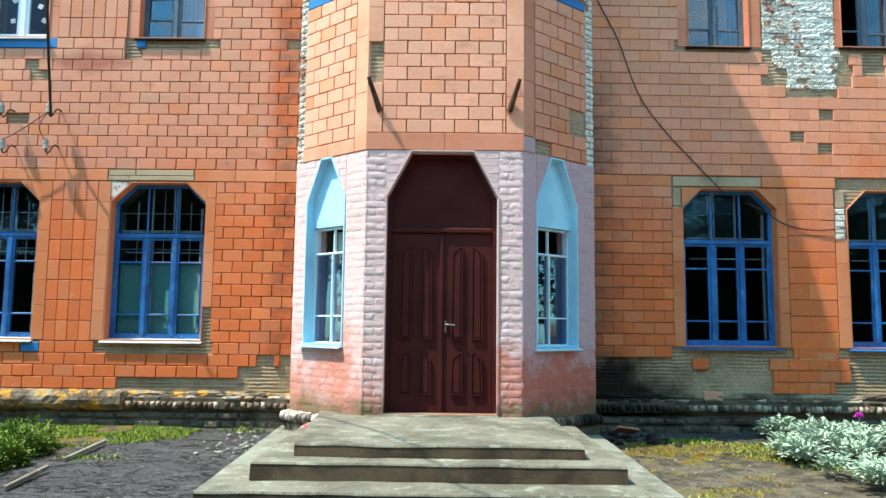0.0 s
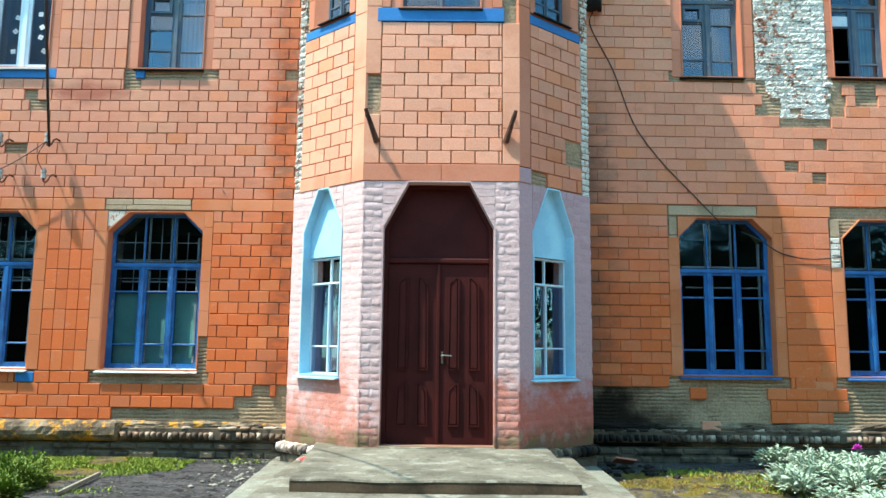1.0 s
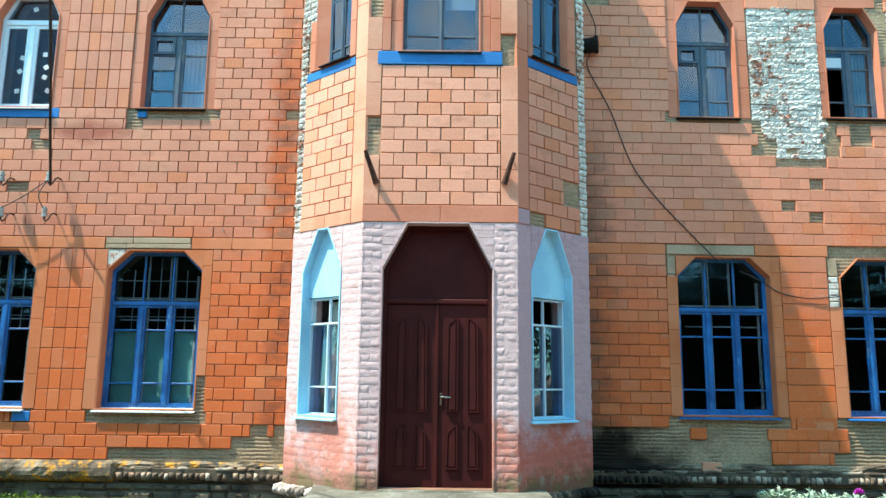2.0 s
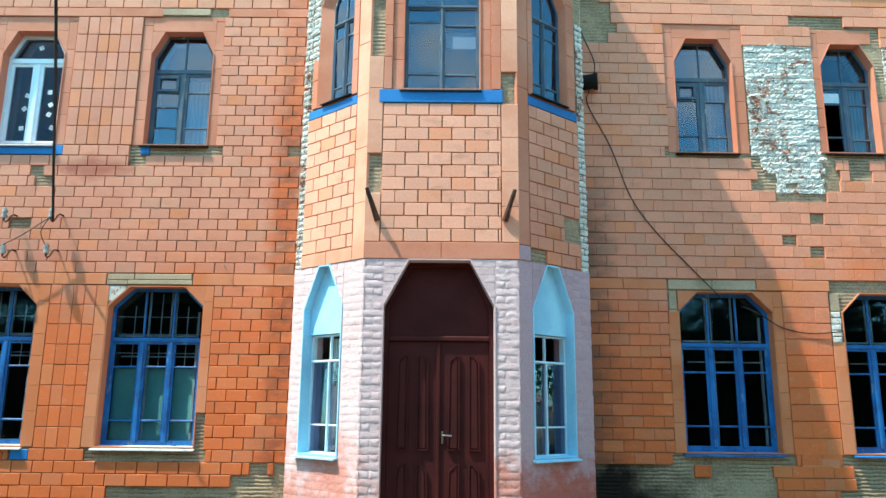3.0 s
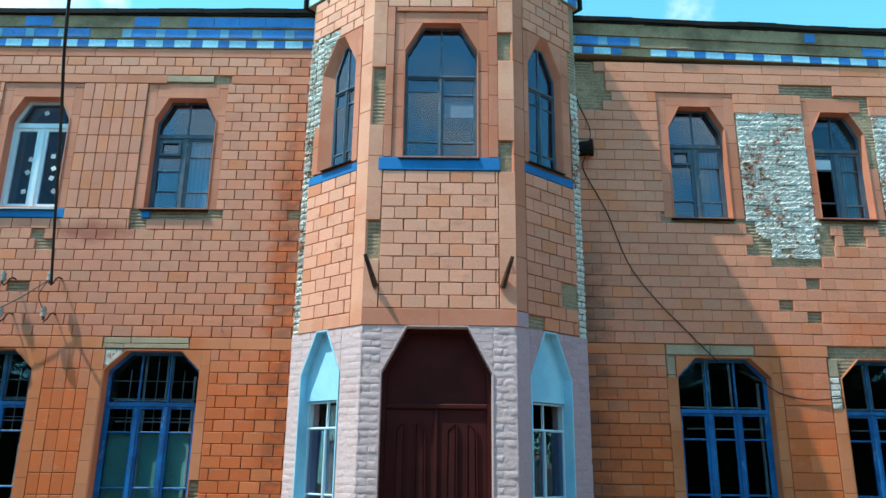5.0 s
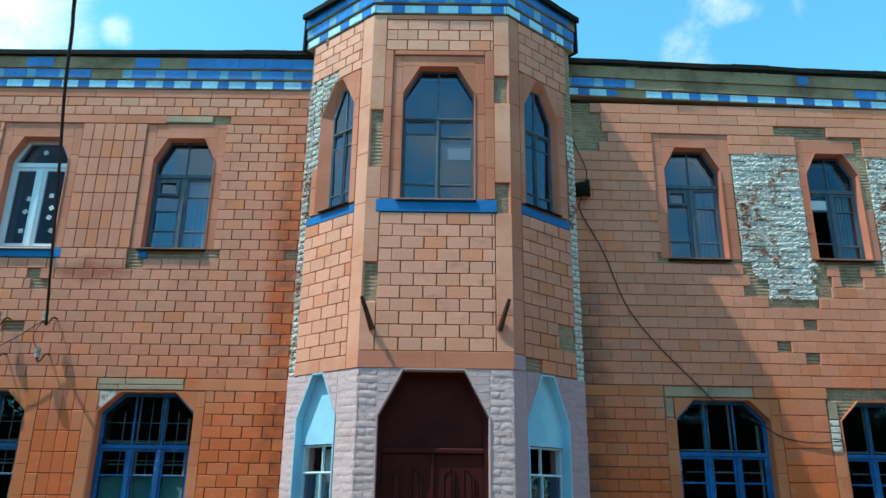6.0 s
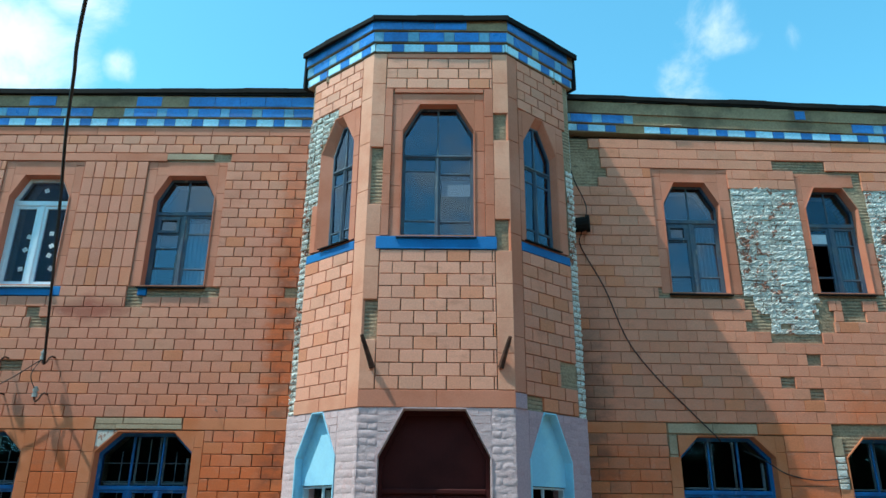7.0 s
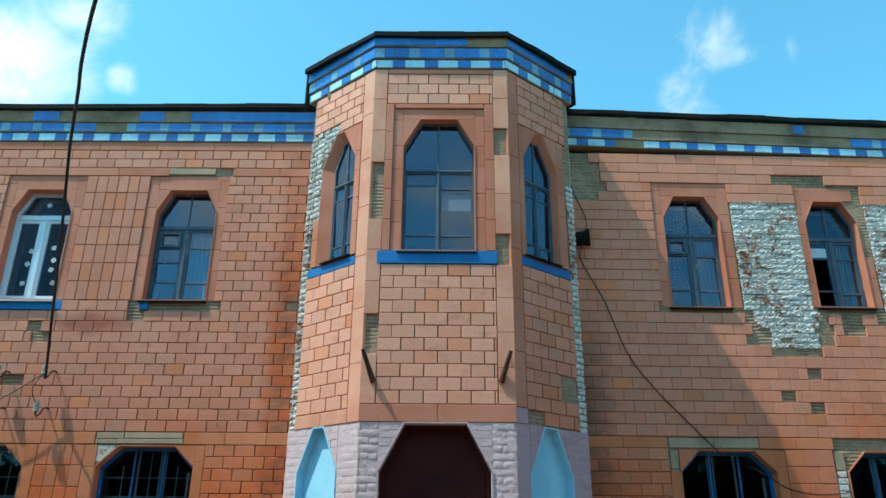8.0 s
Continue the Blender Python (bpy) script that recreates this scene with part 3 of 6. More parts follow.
def lump(bm, m, u0, u1, v0, v1, d, amp, grain, nu, nv, seed, rim_out=-0.006):
    """A rough brick in wall coordinates: a pillow of depth d whose face bulges unevenly by amp."""
    w, h = u1 - u0, v1 - v0
    rows = []
    for j in range(nv + 2):
        row = []
        for i in range(nu + 2):
            rim = i in (0, nu + 1) or j in (0, nv + 1)
            a = 0.0 if i == 0 else 1.0 if i == nu + 1 else (0.06 if nu > 4 else 0.1) + (0.88 if nu > 4 else 0.8) * (i - 1) / (nu - 1)
            b = 0.0 if j == 0 else 1.0 if j == nv + 1 else 0.16 + 0.68 * (j - 1) / (nv - 1)
            n = noise.noise(Vector((a * w * grain, b * h * grain * 1.3, seed * 3.7)))
            k = noise.noise(Vector((a * w * grain * 0.7, b * h * grain, seed * 5.1 + 40)))
            out = rim_out + (amp * 0.7 * n if rim_out > 0 else 0) if rim else d * (0.8 if i in (1, nu) or j in (1, nv) else 1.0) + amp * n
            row.append(bm.verts.new(m @ Vector((u0 + a * w + (0 if rim else amp * 0.5 * k), -out, v0 + b * h + (0 if rim else amp * 0.4 * n)))))
        rows.append(row)
    for j in range(nv + 1):
        for i in range(nu + 1):
            bm.faces.new((rows[j][i], rows[j][i + 1], rows[j + 1][i + 1], rows[j + 1][i]))


def lay_rough(name, parent, m, pieces, material, d, amp, grain, nu=5, nv=3, base=SUB, smooth=True, limit=300, kinds=6, tilt=0.0, rim_out=-0.006):
    """Lay uneven bricks (u0, u1, v0, v1): a few shapes of each size, the first ones as parts and the rest joined."""
    for k, (u0, u1, v0, v1) in enumerate(pieces[:limit]):
        w, h, which = round(u1 - u0, 2), round(v1 - v0, 3), random.randrange(kinds)
        key = (name, w, h, d, amp, which, material.name)
        if key not in PIECE:
            bm = bmesh.new()
            lump(bm, IDENT, 0, w, 0, h, d, amp, grain, nu, nv, which + 10 * w, rim_out)
            PIECE[key] = mesh_of(bm, name, material)
            for p in PIECE[key].polygons:
                p.use_smooth = smooth
        ob = new(name, PIECE[key])
        ob.parent = parent
        ob.matrix_world = m @ Matrix.Translation((u0, base + random.uniform(-0.4, 0.4) * amp, v0)) @ pose(0, 0, 0, random.uniform(-tilt, tilt), random.uniform(-tilt, tilt), random.uniform(-tilt, tilt))
    if pieces[limit:]:
        bm = bmesh.new()
        off = m @ Matrix.Translation((0, base, 0))
        for k, (u0, u1, v0, v1) in enumerate(pieces[limit:]):
            lump(bm, off, u0, u1, v0, v1, d, amp, grain, nu, nv, k, rim_out)
        ob = tagged(part(name + "_field", bm, material, parent), kind="stuff")
        for p in ob.data.polygons:
            p.use_smooth = smooth


def courses(u0, u1, v0, v1, w, h, gap, holes=(), shift=0.5, upright=False, side=None):
    """Tiles in courses over a field, cut round the rectangular holes."""
    made = []
    side = gap if side is None else side
    if upright:
        w, h = h, w
    rows = max(1, round((v1 - v0) / h))
    rh = (v1 - v0) / rows
    for r in range(rows):
        a, b = v0 + r * rh, v0 + (r + 1) * rh
        mid = (a + b) / 2
        free = [(u0, u1)]
        for x0, x1, z0, z1 in holes:
            if z0 < mid < z1:
                free = [s for p, q in free for s in ((p, min(q, x0)), (max(p, x1), q)) if s[1] - s[0] > 0.015]
        off = (r % 2) * shift * w if not upright else 0.0
        for p, q in free:
            k = math.floor((p - u0 + off) / w)
            x = u0 - off + k * w
            while x < q - 0.012:
                s, e = max(x, p), min(x + w, q)
                if e - s > 0.03:
                    made.append((s + side / 2, e - side / 2, a + gap / 2, b - gap / 2))
                x += w
    return made

# ---- ground ----
def ground_z(x, y):
    t = min(1.0, max(0.0, -y / 3.4))
    z = -0.28 - 0.09 * t * t * (3 - 2 * t)
    near = max(0.0, 1 - math.hypot(x, y + 2) / 14)
    return z + near * (0.035 * noise.noise(Vector((x * 0.9, y * 0.9, 0))) + 0.018 * noise.noise(Vector((x * 4, y * 4, 3))))


def build_ground():
    xs = [-2500, -600, -150, -50, -20, -12] + [-9 + 0.12 * i for i in range(151)] + [12, 20, 50, 150, 600, 2500]
    ys = [-2500, -600, -150, -50, -25, -16, -12, -9, -7] + [-6 + 0.12 * i for i in range(52)] + [2, 8, 30, 150, 600, 2500]
    verts = [(x, y, ground_z(x, y)) for y in ys for x in xs]
    w = len(xs)
    faces = [(j * w + i, j * w + i + 1, (j + 1) * w + i + 1, (j + 1) * w + i) for j in range(len(ys) - 1) for i in range(w - 1)]
    me = bpy.data.meshes.new("ground")
    me.from_pydata(verts, [], faces)
    me.materials.append(GROUND)
    for p in me.polygons:
        p.use_smooth = True
    tagged(new("ground", me), "dark broken asphalt, trodden soil and patches of moss", "ground", kind="structure")


build_ground()

# ---- openings: u0, u1, v0, v1, chamfer width and height ----
W1 = (-6.295, -5.08, 0.75, 2.73, 0.26, 0.25)
W2 = (-4.20, -2.985, 0.75, 2.73, 0.26, 0.25)
W1U = (-5.98, -5.125, 4.60, 6.235, 0.17, 0.335)
W2U = (-3.97, -3.11, 4.60, 6.235, 0.17, 0.335)
W3 = (1.26, 2.46, 0.75, 2.73, 0.25, 0.25)
W4 = (3.33, 4.53, 0.75, 2.73, 0.25, 0.25)
W3U = (1.38, 2.18, 4.565, 6.205, 0.18, 0.335)
W4U = (3.365, 4.11, 4.59, 6.16, 0.17, 0.325)
WF = (-0.452, 0.42, 4.72, 6.457, 0.205, 0.37)
DOOR = (-0.61, 0.572, 0.065, 2.80, 0.26, 0.49)
WSL = (-0.905, -0.285, 4.73, 6.48, 0.235, 0.43)
WSR = (0.25, 0.865, 4.73, 6.46, 0.235, 0.42)
PSL = (-0.965, -0.315, 0.755, 2.80, 0.235, 0.47)
PSR = (0.207, 0.87, 0.755, 2.80, 0.235, 0.5)

# ---- masonry ----
wall_left = wall_body("wall_left", FL, -8.2, -1.6, [(-0.4, 3.6, [W1, W2]), (3.6, 7.0, [W1U, W2U])], 0.5, MORTAR,
                      "grey mortared wall clad in orange facing tiles, some fallen off")
wall_right = wall_body("wall_right", FR, -0.1, 6.6, [(-0.4, 3.6, [W3, W4]), (3.6, 6.86, [W3U, W4U])], 0.5, MORTAR,
                       "grey mortared wall clad in orange facing tiles, many missing near the ground")
wall_front = wall_body("wall_tower_front", FF, -XF, XF, [(2.8, 7.17, [WF])], 0.36, MORTAR, "upper tower front clad in peach facing tiles")
pink_front = wall_body("wall_porch_front", FF, -XF, XF, [(-0.3, 2.8, [DOOR])], 0.36, PINK, "thickly painted pale pink brick round the door", 0.01)
wall_sl = wall_body("wall_tower_left", FSL, -SIDE, 0, [(2.8, 7.17, [WSL])], 0.3, MORTAR, "upper slanting tower side clad in peach facing tiles")
pink_sl = wall_body("wall_porch_left", FSL, -SIDE, 0, [(-0.3, 2.8, [PSL])], 0.3, PINK, "thickly painted white-pink brick side of the porch", 0.01)
wall_sr = wall_body("wall_tower_right", FSR, 0, SIDE, [(2.8, 7.17, [WSR])], 0.3, MORTAR, "upper slanting tower side clad in tiles, in shade")
pink_sr = wall_body("wall_porch_right", FSR, 0, SIDE, [(-0.3, 2.8, [PSR])], 0.3, PINK_SHADED, "pink painted brick side of the porch, coloured mauve for its shade, flaking near the ground", 0.01)
BX, BY = XF + SIDE * C, -BAY + SIDE * S
for side in (-1, 1):
    bm = bmesh.new()
    x0, x1 = sorted((side * (BX - 0.02), side * (BX - 0.3)))
    box(bm, IDENT, x0, x1, BY + 0.02, 0.3, -0.3, 7.17)
    thing("wall_tower_return", "short whitewashed brick return of the tower", "wall", kind="structure", bm=bm, material=WHITE_BRICK)

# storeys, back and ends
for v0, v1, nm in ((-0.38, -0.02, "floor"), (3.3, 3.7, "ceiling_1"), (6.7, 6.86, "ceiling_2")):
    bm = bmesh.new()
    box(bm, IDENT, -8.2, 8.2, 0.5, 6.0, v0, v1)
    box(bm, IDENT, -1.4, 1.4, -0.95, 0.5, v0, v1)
    thing(nm, "plain plastered slab of the rooms, their dimness put into its colour", "floor" if nm == "floor" else "ceiling", kind="structure", bm=bm, material=ROOM_DIMMED)
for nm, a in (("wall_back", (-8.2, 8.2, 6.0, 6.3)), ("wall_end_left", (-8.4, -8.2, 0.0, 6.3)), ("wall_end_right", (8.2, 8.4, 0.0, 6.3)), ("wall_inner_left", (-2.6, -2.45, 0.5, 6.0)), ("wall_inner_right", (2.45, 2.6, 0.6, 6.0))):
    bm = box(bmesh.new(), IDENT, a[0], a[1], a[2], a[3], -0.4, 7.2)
    thing(nm, "plain plastered wall of the rooms, their dimness put into its colour", "wall", kind="structure", bm=bm, material=ROOM_DIMMED)


# ---- trims and reveals ----
def surround(parent, m, o, left, right, top, material, head=True, gaps=(), sink=0.0):
    """Smooth plates round an opening: jamb strips in lengths, corner pieces and the head."""
    u0, u1, v0, v1, a, b = o
    k = 0
    for s, e in ((left, u0), (u1, right)):
        z = v0
        while z < top - 0.02:
            n = min(top, z + (0.36, 0.27, 0.42, 0.31)[k % 4])
            k += 1
            if not any(g[0] < (s + e) / 2 < g[1] and g[2] < (z + n) / 2 < g[3] for g in gaps):
                part("trim_plate", box(bmesh.new(), m, s + 0.001, e - 0.001, sink, SUB + 0.004, z + 0.002, n - 0.002, 0.003), material, parent)
            z = n
    for c in ([(u0, v1 - b), (u0 + a, v1), (u0, v1)], [(u1, v1 - b), (u1, v1), (u1 - a, v1)]):
        if not any(g[0] < c[0][0] < g[1] and g[2] < v1 - 0.05 < g[3] for g in gaps):
            part("trim_corner", prism(bmesh.new(), m, c, sink + 0.001, SUB + 0.004), material, parent)
    if head and top - v1 > 0.02:
        part("trim_head", box(bmesh.new(), m, u0 + 0.001, u1 - 0.001, sink, SUB + 0.004, v1 + 0.002, top - 0.002, 0.003), material, parent)
    part("reveal", ring(bmesh.new(), m, octagon(o), octagon(o, 0.012), 0.004, 0.25), material, parent)


def strip(parent, m, u0, u1, v0, v1, material, length=0.5, name="trim_plate"):
    """A run of smooth plates, along or up the wall."""
    along = (u1 - u0) > (v1 - v0)
    a, b = (u0, u1) if along else (v0, v1)
    n = max(1, round((b - a) / length))
    for i in range(n):
        p, q = a + (b - a) * i / n + 0.002, a + (b - a) * (i + 1) / n - 0.002
        r = (p, q, v0 + 0.002, v1 - 0.002) if along else (u0 + 0.002, u1 - 0.002, p, q)
        part(name, box(bmesh.new(), m, r[0], r[1], -0.002, SUB + 0.004, r[2], r[3], 0.004), material, parent)


# left wing
surround(wall_left, FL, W2, -4.353, -2.872, 2.73, TRIM_LOW, False, [(-3.0, -2.85, 0.74, 1.16), (-4.22, -4.18, 2.6, 2.8)])
part("broken_corner", prism(bmesh.new(), FL, [(-4.2, 2.49), (-3.95, 2.728), (-4.2, 2.728)], 0.008, SUB + 0.004), WHITE_BRICK, wall_left)
surround(wall_left, FL, W1, -6.44, -4.94, 2.73, TRIM_LOW, False)
surround(wall_left, FL, W2U, -4.10, -2.994, 6.44, TRIM, sink=0.017)
surround(wall_left, FL, W1U, -6.11, -5.006, 6.44, TRIM, sink=0.017)
strip(wall_left, FL, -8.2, -4.25, 2.74, 2.885, TRIM_LOW, 0.62)
strip(wall_left, FL, -3.15, -1.62, 2.74, 2.885, TRIM_LOW, 0.5)
strip(wall_left, FL, -8.2, -3.85, 6.445, 6.57, TRIM, 0.7)
strip(wall_left, FL, -2.95, -1.62, 6.445, 6.57, TRIM, 0.7)
strip(wall_left, FL, -8.2, -1.62, 6.855, 6.985, TRIM, 0.8)
strip(wall_left, FL, -5.98, -5.0, 4.46, 4.59, BLUE_BAND, 1.0, "blue_band")
strip(wall_left, FL, -3.98, -3.86, 4.47, 4.585, BLUE_BAND, 1.0, "blue_band")
strip(wall_left, FL, -5.2, -4.98, 0.60, 0.72, BLUE_BAND, 1.0, "blue_band")
# right wing
surround(wall_right, FR, W3, 1.133, 2.575, 2.73, TRIM_LOW, False, [(1.1, W3[0] - 0.005, 2.35, 2.8)])
surround(wall_right, FR, W4, 3.18, 4.66, 2.73, TRIM_LOW, False, [(3.1, 3.4, 2.0, 2.8)])
surround(wall_right, FR, W3U, 1.252, 2.33, 6.40, TRIM, sink=0.017)
surround(wall_right, FR, W4U, 3.28, 4.23, 6.36, TRIM, True, [(4.0, 4.3, 5.35, 6.4)], 0.017)
strip(wall_right, FR, 2.27, 3.2, 2.745, 2.88, TRIM_LOW, 0.45)
strip(wall_right, FR, 0.02, 1.13, 2.745, 2.88, TRIM_LOW, 0.55)
strip(wall_right, FR, 4.4, 6.6, 2.745, 2.88, TRIM_LOW, 0.55)
# tower
surround(wall_front, FF, WF, -0.566, 0.535, 6.595, TRIM, sink=0.017)
for s, e, gaps in ((-0.83, -0.66, [(3.52, 3.97), (5.11, 5.85)]), (0.645, 0.83, [(4.55, 4.93), (5.95, 6.32)])):
    cuts = [2.985] + [z for g in gaps for z in g] + [7.165]
    for i in range(0, len(cuts), 2):
        lo, hi = cuts[i], cuts[i + 1]
        strip(wall_front, FF, s, e, lo, hi, TRIM_PALE, 0.42)
strip(wall_front, FF, -0.66, -0.567, 4.72, 6.66, TRIM, 0.42)
strip(wall_front, FF, 0.537, 0.645, 4.72, 6.66, TRIM, 0.42)
strip(wall_front, FF, -0.83, 0.83, 2.80, 2.982, TRIM, 0.83)
part("blue_band", box(bmesh.new(), FF, -0.705, 0.66, -0.009, SUB, 4.562, 4.712, 0.004), BLUE_BAND, wall_front)
strip(wall_front, FF, -0.55, 0.53, 6.6, 6.66, TRIM, 1.2)
strip(wall_front, FF, -0.66, 0.645, 7.1, 7.168, TRIM, 1.4)
surround(wall_sl, FSL, WSL, -1.0, -0.2, 6.48, TRIM, False, [(-1.1, -0.9, 5.3, 6.6)])
strip(wall_sl, FSL, -0.19, 0.004, 2.80, 7.165, TRIM_PALE, 0.62)
strip(wall_sl, FSL, -1.04, -0.19, 4.6, 4.705, BLUE_BAND, 1.0, "blue_band")
strip(wall_sl, FSL, -1.06, -0.19, 2.80, 2.95, TRIM_PALE, 0.5)
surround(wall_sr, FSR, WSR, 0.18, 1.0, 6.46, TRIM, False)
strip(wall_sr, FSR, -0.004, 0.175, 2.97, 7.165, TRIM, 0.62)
part("painted_corner", box(bmesh.new(), FSR, -0.003, 0.19, -0.004, SUB + 0.004, 2.798, 2.966, 0.01), PINK_SHADED, wall_sr)
strip(wall_sr, FSR, 0.175, 1.02, 4.6, 4.705, BLUE_BAND, 1.0, "blue_band")
SPLAY_L, SPLAY_R = (-0.77, -0.30, 4.755, 6.37, 0.16, 0.36), (0.262, 0.835, 4.755, 6.36, 0.2, 0.37)
for parent, m, o, inner_o in ((wall_sl, FSL, WSL, SPLAY_L), (wall_sr, FSR, WSR, SPLAY_R)):
    bm = bmesh.new()
    near = [bm.verts.new(m @ Vector((u, 0.006, v))) for u, v in octagon(o, 0.013)]
    far = [bm.verts.new(m @ Vector((u, 0.1, v))) for u, v in octagon(inner_o, 0.005)]
    back = [bm.verts.new(m @ Vector((u, 0.24, v))) for u, v in octagon(o, 0.013)]
    for a, b in ((near, far), (far, back)):
        for i in range(6):
            bm.faces.new((a[i], a[(i + 1) % 6], b[(i + 1) % 6], b[i]))
    part("splayed_reveal", bm, TRIM, parent)
for w, m, o, mat_ in ((pink_front, FF, DOOR, PINK), (pink_sl, FSL, PSL, SKYBLUE), (pink_sr, FSR, PSR, SKYBLUE)):
    part("reveal", ring(bmesh.new(), m, octagon(o), octagon(o, 0.014), -0.004, 0.2), mat_, w)


# ---- windows ----
window_count = 0


def window(m, o, material, label, transom, cols=3, fan=3, bars=(), frame_w=0.06, post=0.07, thin=0.022, y=0.15, bar_material=None, sash=0.03, sill=WHITE, sill_out=0.045, glass=GLASS, vents=(), unglazed=()):
    """A casement window with fanlight. bars: heights of the glazing bars, for all casements or one tuple for each; vents: casements
    whose top pane is a small hinged frame; unglazed: (casement, row) of panes that are gone."""
    global window_count
    window_count += 1
    w = thing("window_%d" % window_count, label, "window", kind="structure")
    bar_material = bar_material or material
    outer, inner = octagon(o, 0.013), octagon(o, frame_w)
    part("frame", ring(bmesh.new(), m, outer, inner, y, y + 0.07), material, w)
    u0, u1, v0, v1 = o[0] + frame_w, o[1] - frame_w, o[2] + frame_w, o[3] - frame_w
    part("transom", box(bmesh.new(), m, u0, u1, y - 0.012, y + 0.06, transom - post / 2, transom + post / 2, 0.008), material, w)
    step = (u1 - u0) / cols
    for i in range(cols):
        a, b = u0 + i * step, u0 + (i + 1) * step
        if i:
            part("mullion", box(bmesh.new(), m, a - post / 2, a + post / 2, y - 0.012, y + 0.06, v0, transom - post / 2, 0.01), material, w)
        a, b = a + (post / 2 if i else 0), b - (post / 2 if i < cols - 1 else 0)
        top = transom - post / 2
        own = sorted(bars[i] if bars and isinstance(bars[0], tuple) else bars)
        frame_part = w
        if sash:
            frame_part = part("sash", ring(bmesh.new(), m, rect(a, b, v0, top), rect(a + sash, b - sash, v0 + sash, top - sash), y + 0.008, y + 0.045), material, w)
        cuts = [v0 + sash] + own + [top - sash]
        for z in own:
            part("glazing_bar", box(bmesh.new(), m, a + sash, b - sash, y + 0.008, y + 0.04, z - thin / 2, z + thin / 2, 0.004), bar_material, frame_part)
        for j, (lo, hi) in enumerate(zip(cuts, cuts[1:])):
            lo, hi, l, r = lo + (thin / 2 if j else 0), hi - (thin / 2 if j < len(own) else 0), a + sash, b - sash
            if i in vents and j == len(own):
                part("vent_frame", ring(bmesh.new(), m, rect(l + 0.004, r - 0.004, lo + 0.004, hi - 0.004), rect(l + 0.04, r - 0.04, lo + 0.036, hi - 0.036), y - 0.012, y + 0.03), material, frame_part)
                lo, hi, l, r = lo + 0.034, hi - 0.034, l + 0.038, r - 0.038
            if (i, j) in unglazed:
                continue
            k, q = random.uniform(-0.012, 0.012), random.uniform(-0.012, 0.012)
            lean = m @ Matrix.Translation((0, -k * (lo + hi) - q * (l + r), 0)) @ Matrix(((1, 0, 0, 0), (2 * q, 1, 2 * k, 0), (0, 0, 1, 0), (0, 0, 0, 1)))
            part("pane", prism(bmesh.new(), lean, rect(l, r, lo, hi), y + 0.022, y + 0.026), glass, frame_part).visible_shadow = False
    step = (u1 - u0) / fan
    for i in range(fan):
        a, b = u0 + i * step, u0 + (i + 1) * step
        cell = clip(rect(a + (thin / 2 if i else 0), b - (thin / 2 if i < fan - 1 else 0), transom + post / 2, v1 + 0.01), inner)
        if i:
            part("glazing_bar", box(bmesh.new(), m, a - thin / 2, a + thin / 2, y + 0.008, y + 0.04, transom + post / 2, v1, 0.004), bar_material, w)
        if len(cell) > 2:
            part("pane", prism(bmesh.new(), m, cell, y + 0.022, y + 0.026), glass, w).visible_shadow = False
    bm = bmesh.new()
    a, b, z = o[0] - 0.03, o[1] + 0.01, o[2]
    vs = [bm.verts.new(m @ Vector(p)) for p in ((a, -sill_out, z - 0.02), (b, -sill_out, z - 0.02), (b, y, z + 0.02), (a, y, z + 0.02), (a, -sill_out, z - 0.033), (b, -sill_out, z - 0.033), (b, y, z - 0.012), (a, y, z - 0.012))]
    for f in ((0, 1, 2, 3), (7, 6, 5, 4), (0, 4, 5, 1), (1, 5, 6, 2), (2, 6, 7, 3), (3, 7, 4, 0)):
        bm.faces.new([vs[i] for i in f])
    part("window_sill", bm, sill, w, "folded metal sill")
    return w


def inner_casement(w, m, o, y):
    """The second, pale frame that stands behind the outer casements."""
    u0, u1, v0, v1 = o[0] + 0.1, o[1] - 0.1, o[2] + 0.09, o[3] - 0.06
    third = (u1 - u0) / 3
    for k in (1, 2):
        for d in (-0.03, 0.03):
            u = u0 + third * k + d
            part("inner_bar", box(bmesh.new(), m, u - 0.011, u + 0.011, y, y + 0.03, 2.1, v1, 0.004), INNER, w)
        u = u0 + third * k + 0.045
        part("inner_stile", box(bmesh.new(), m, u - 0.016, u + 0.016, y, y + 0.03, v0, 2.0, 0.004), INNER, w)
    part("inner_rail", box(bmesh.new(), m, u0, u1, y, y + 0.03, 2.1, 2.125, 0.004), INNER, w)
    part("inner_stile", box(bmesh.new(), m, u1 - 0.03, u1, y, y + 0.03, v0, v1 - 0.25, 0.004), INNER, w)
    for k in range(3):
        part("inner_bar", box(bmesh.new(), m, u0 + third * k + 0.05, u0 + third * (k + 1) - 0.02, y, y + 0.025, 1.845, 1.862, 0.004), INNER, w)


LOWER = "tall window with chipped bright blue wooden frame, three casements and fanlight"
for m, o in ((FL, W1), (FL, W2), (FR, W3), (FR, W4)):
    inner_casement(window(m, o, BLUE, LOWER, 2.06, 3, 3, (1.724, 1.067), frame_w=0.056, post=0.054, sash=0.026, bar_material=BLUE, sill=WHITE if m is FL else BLUE), m, o, 0.185)
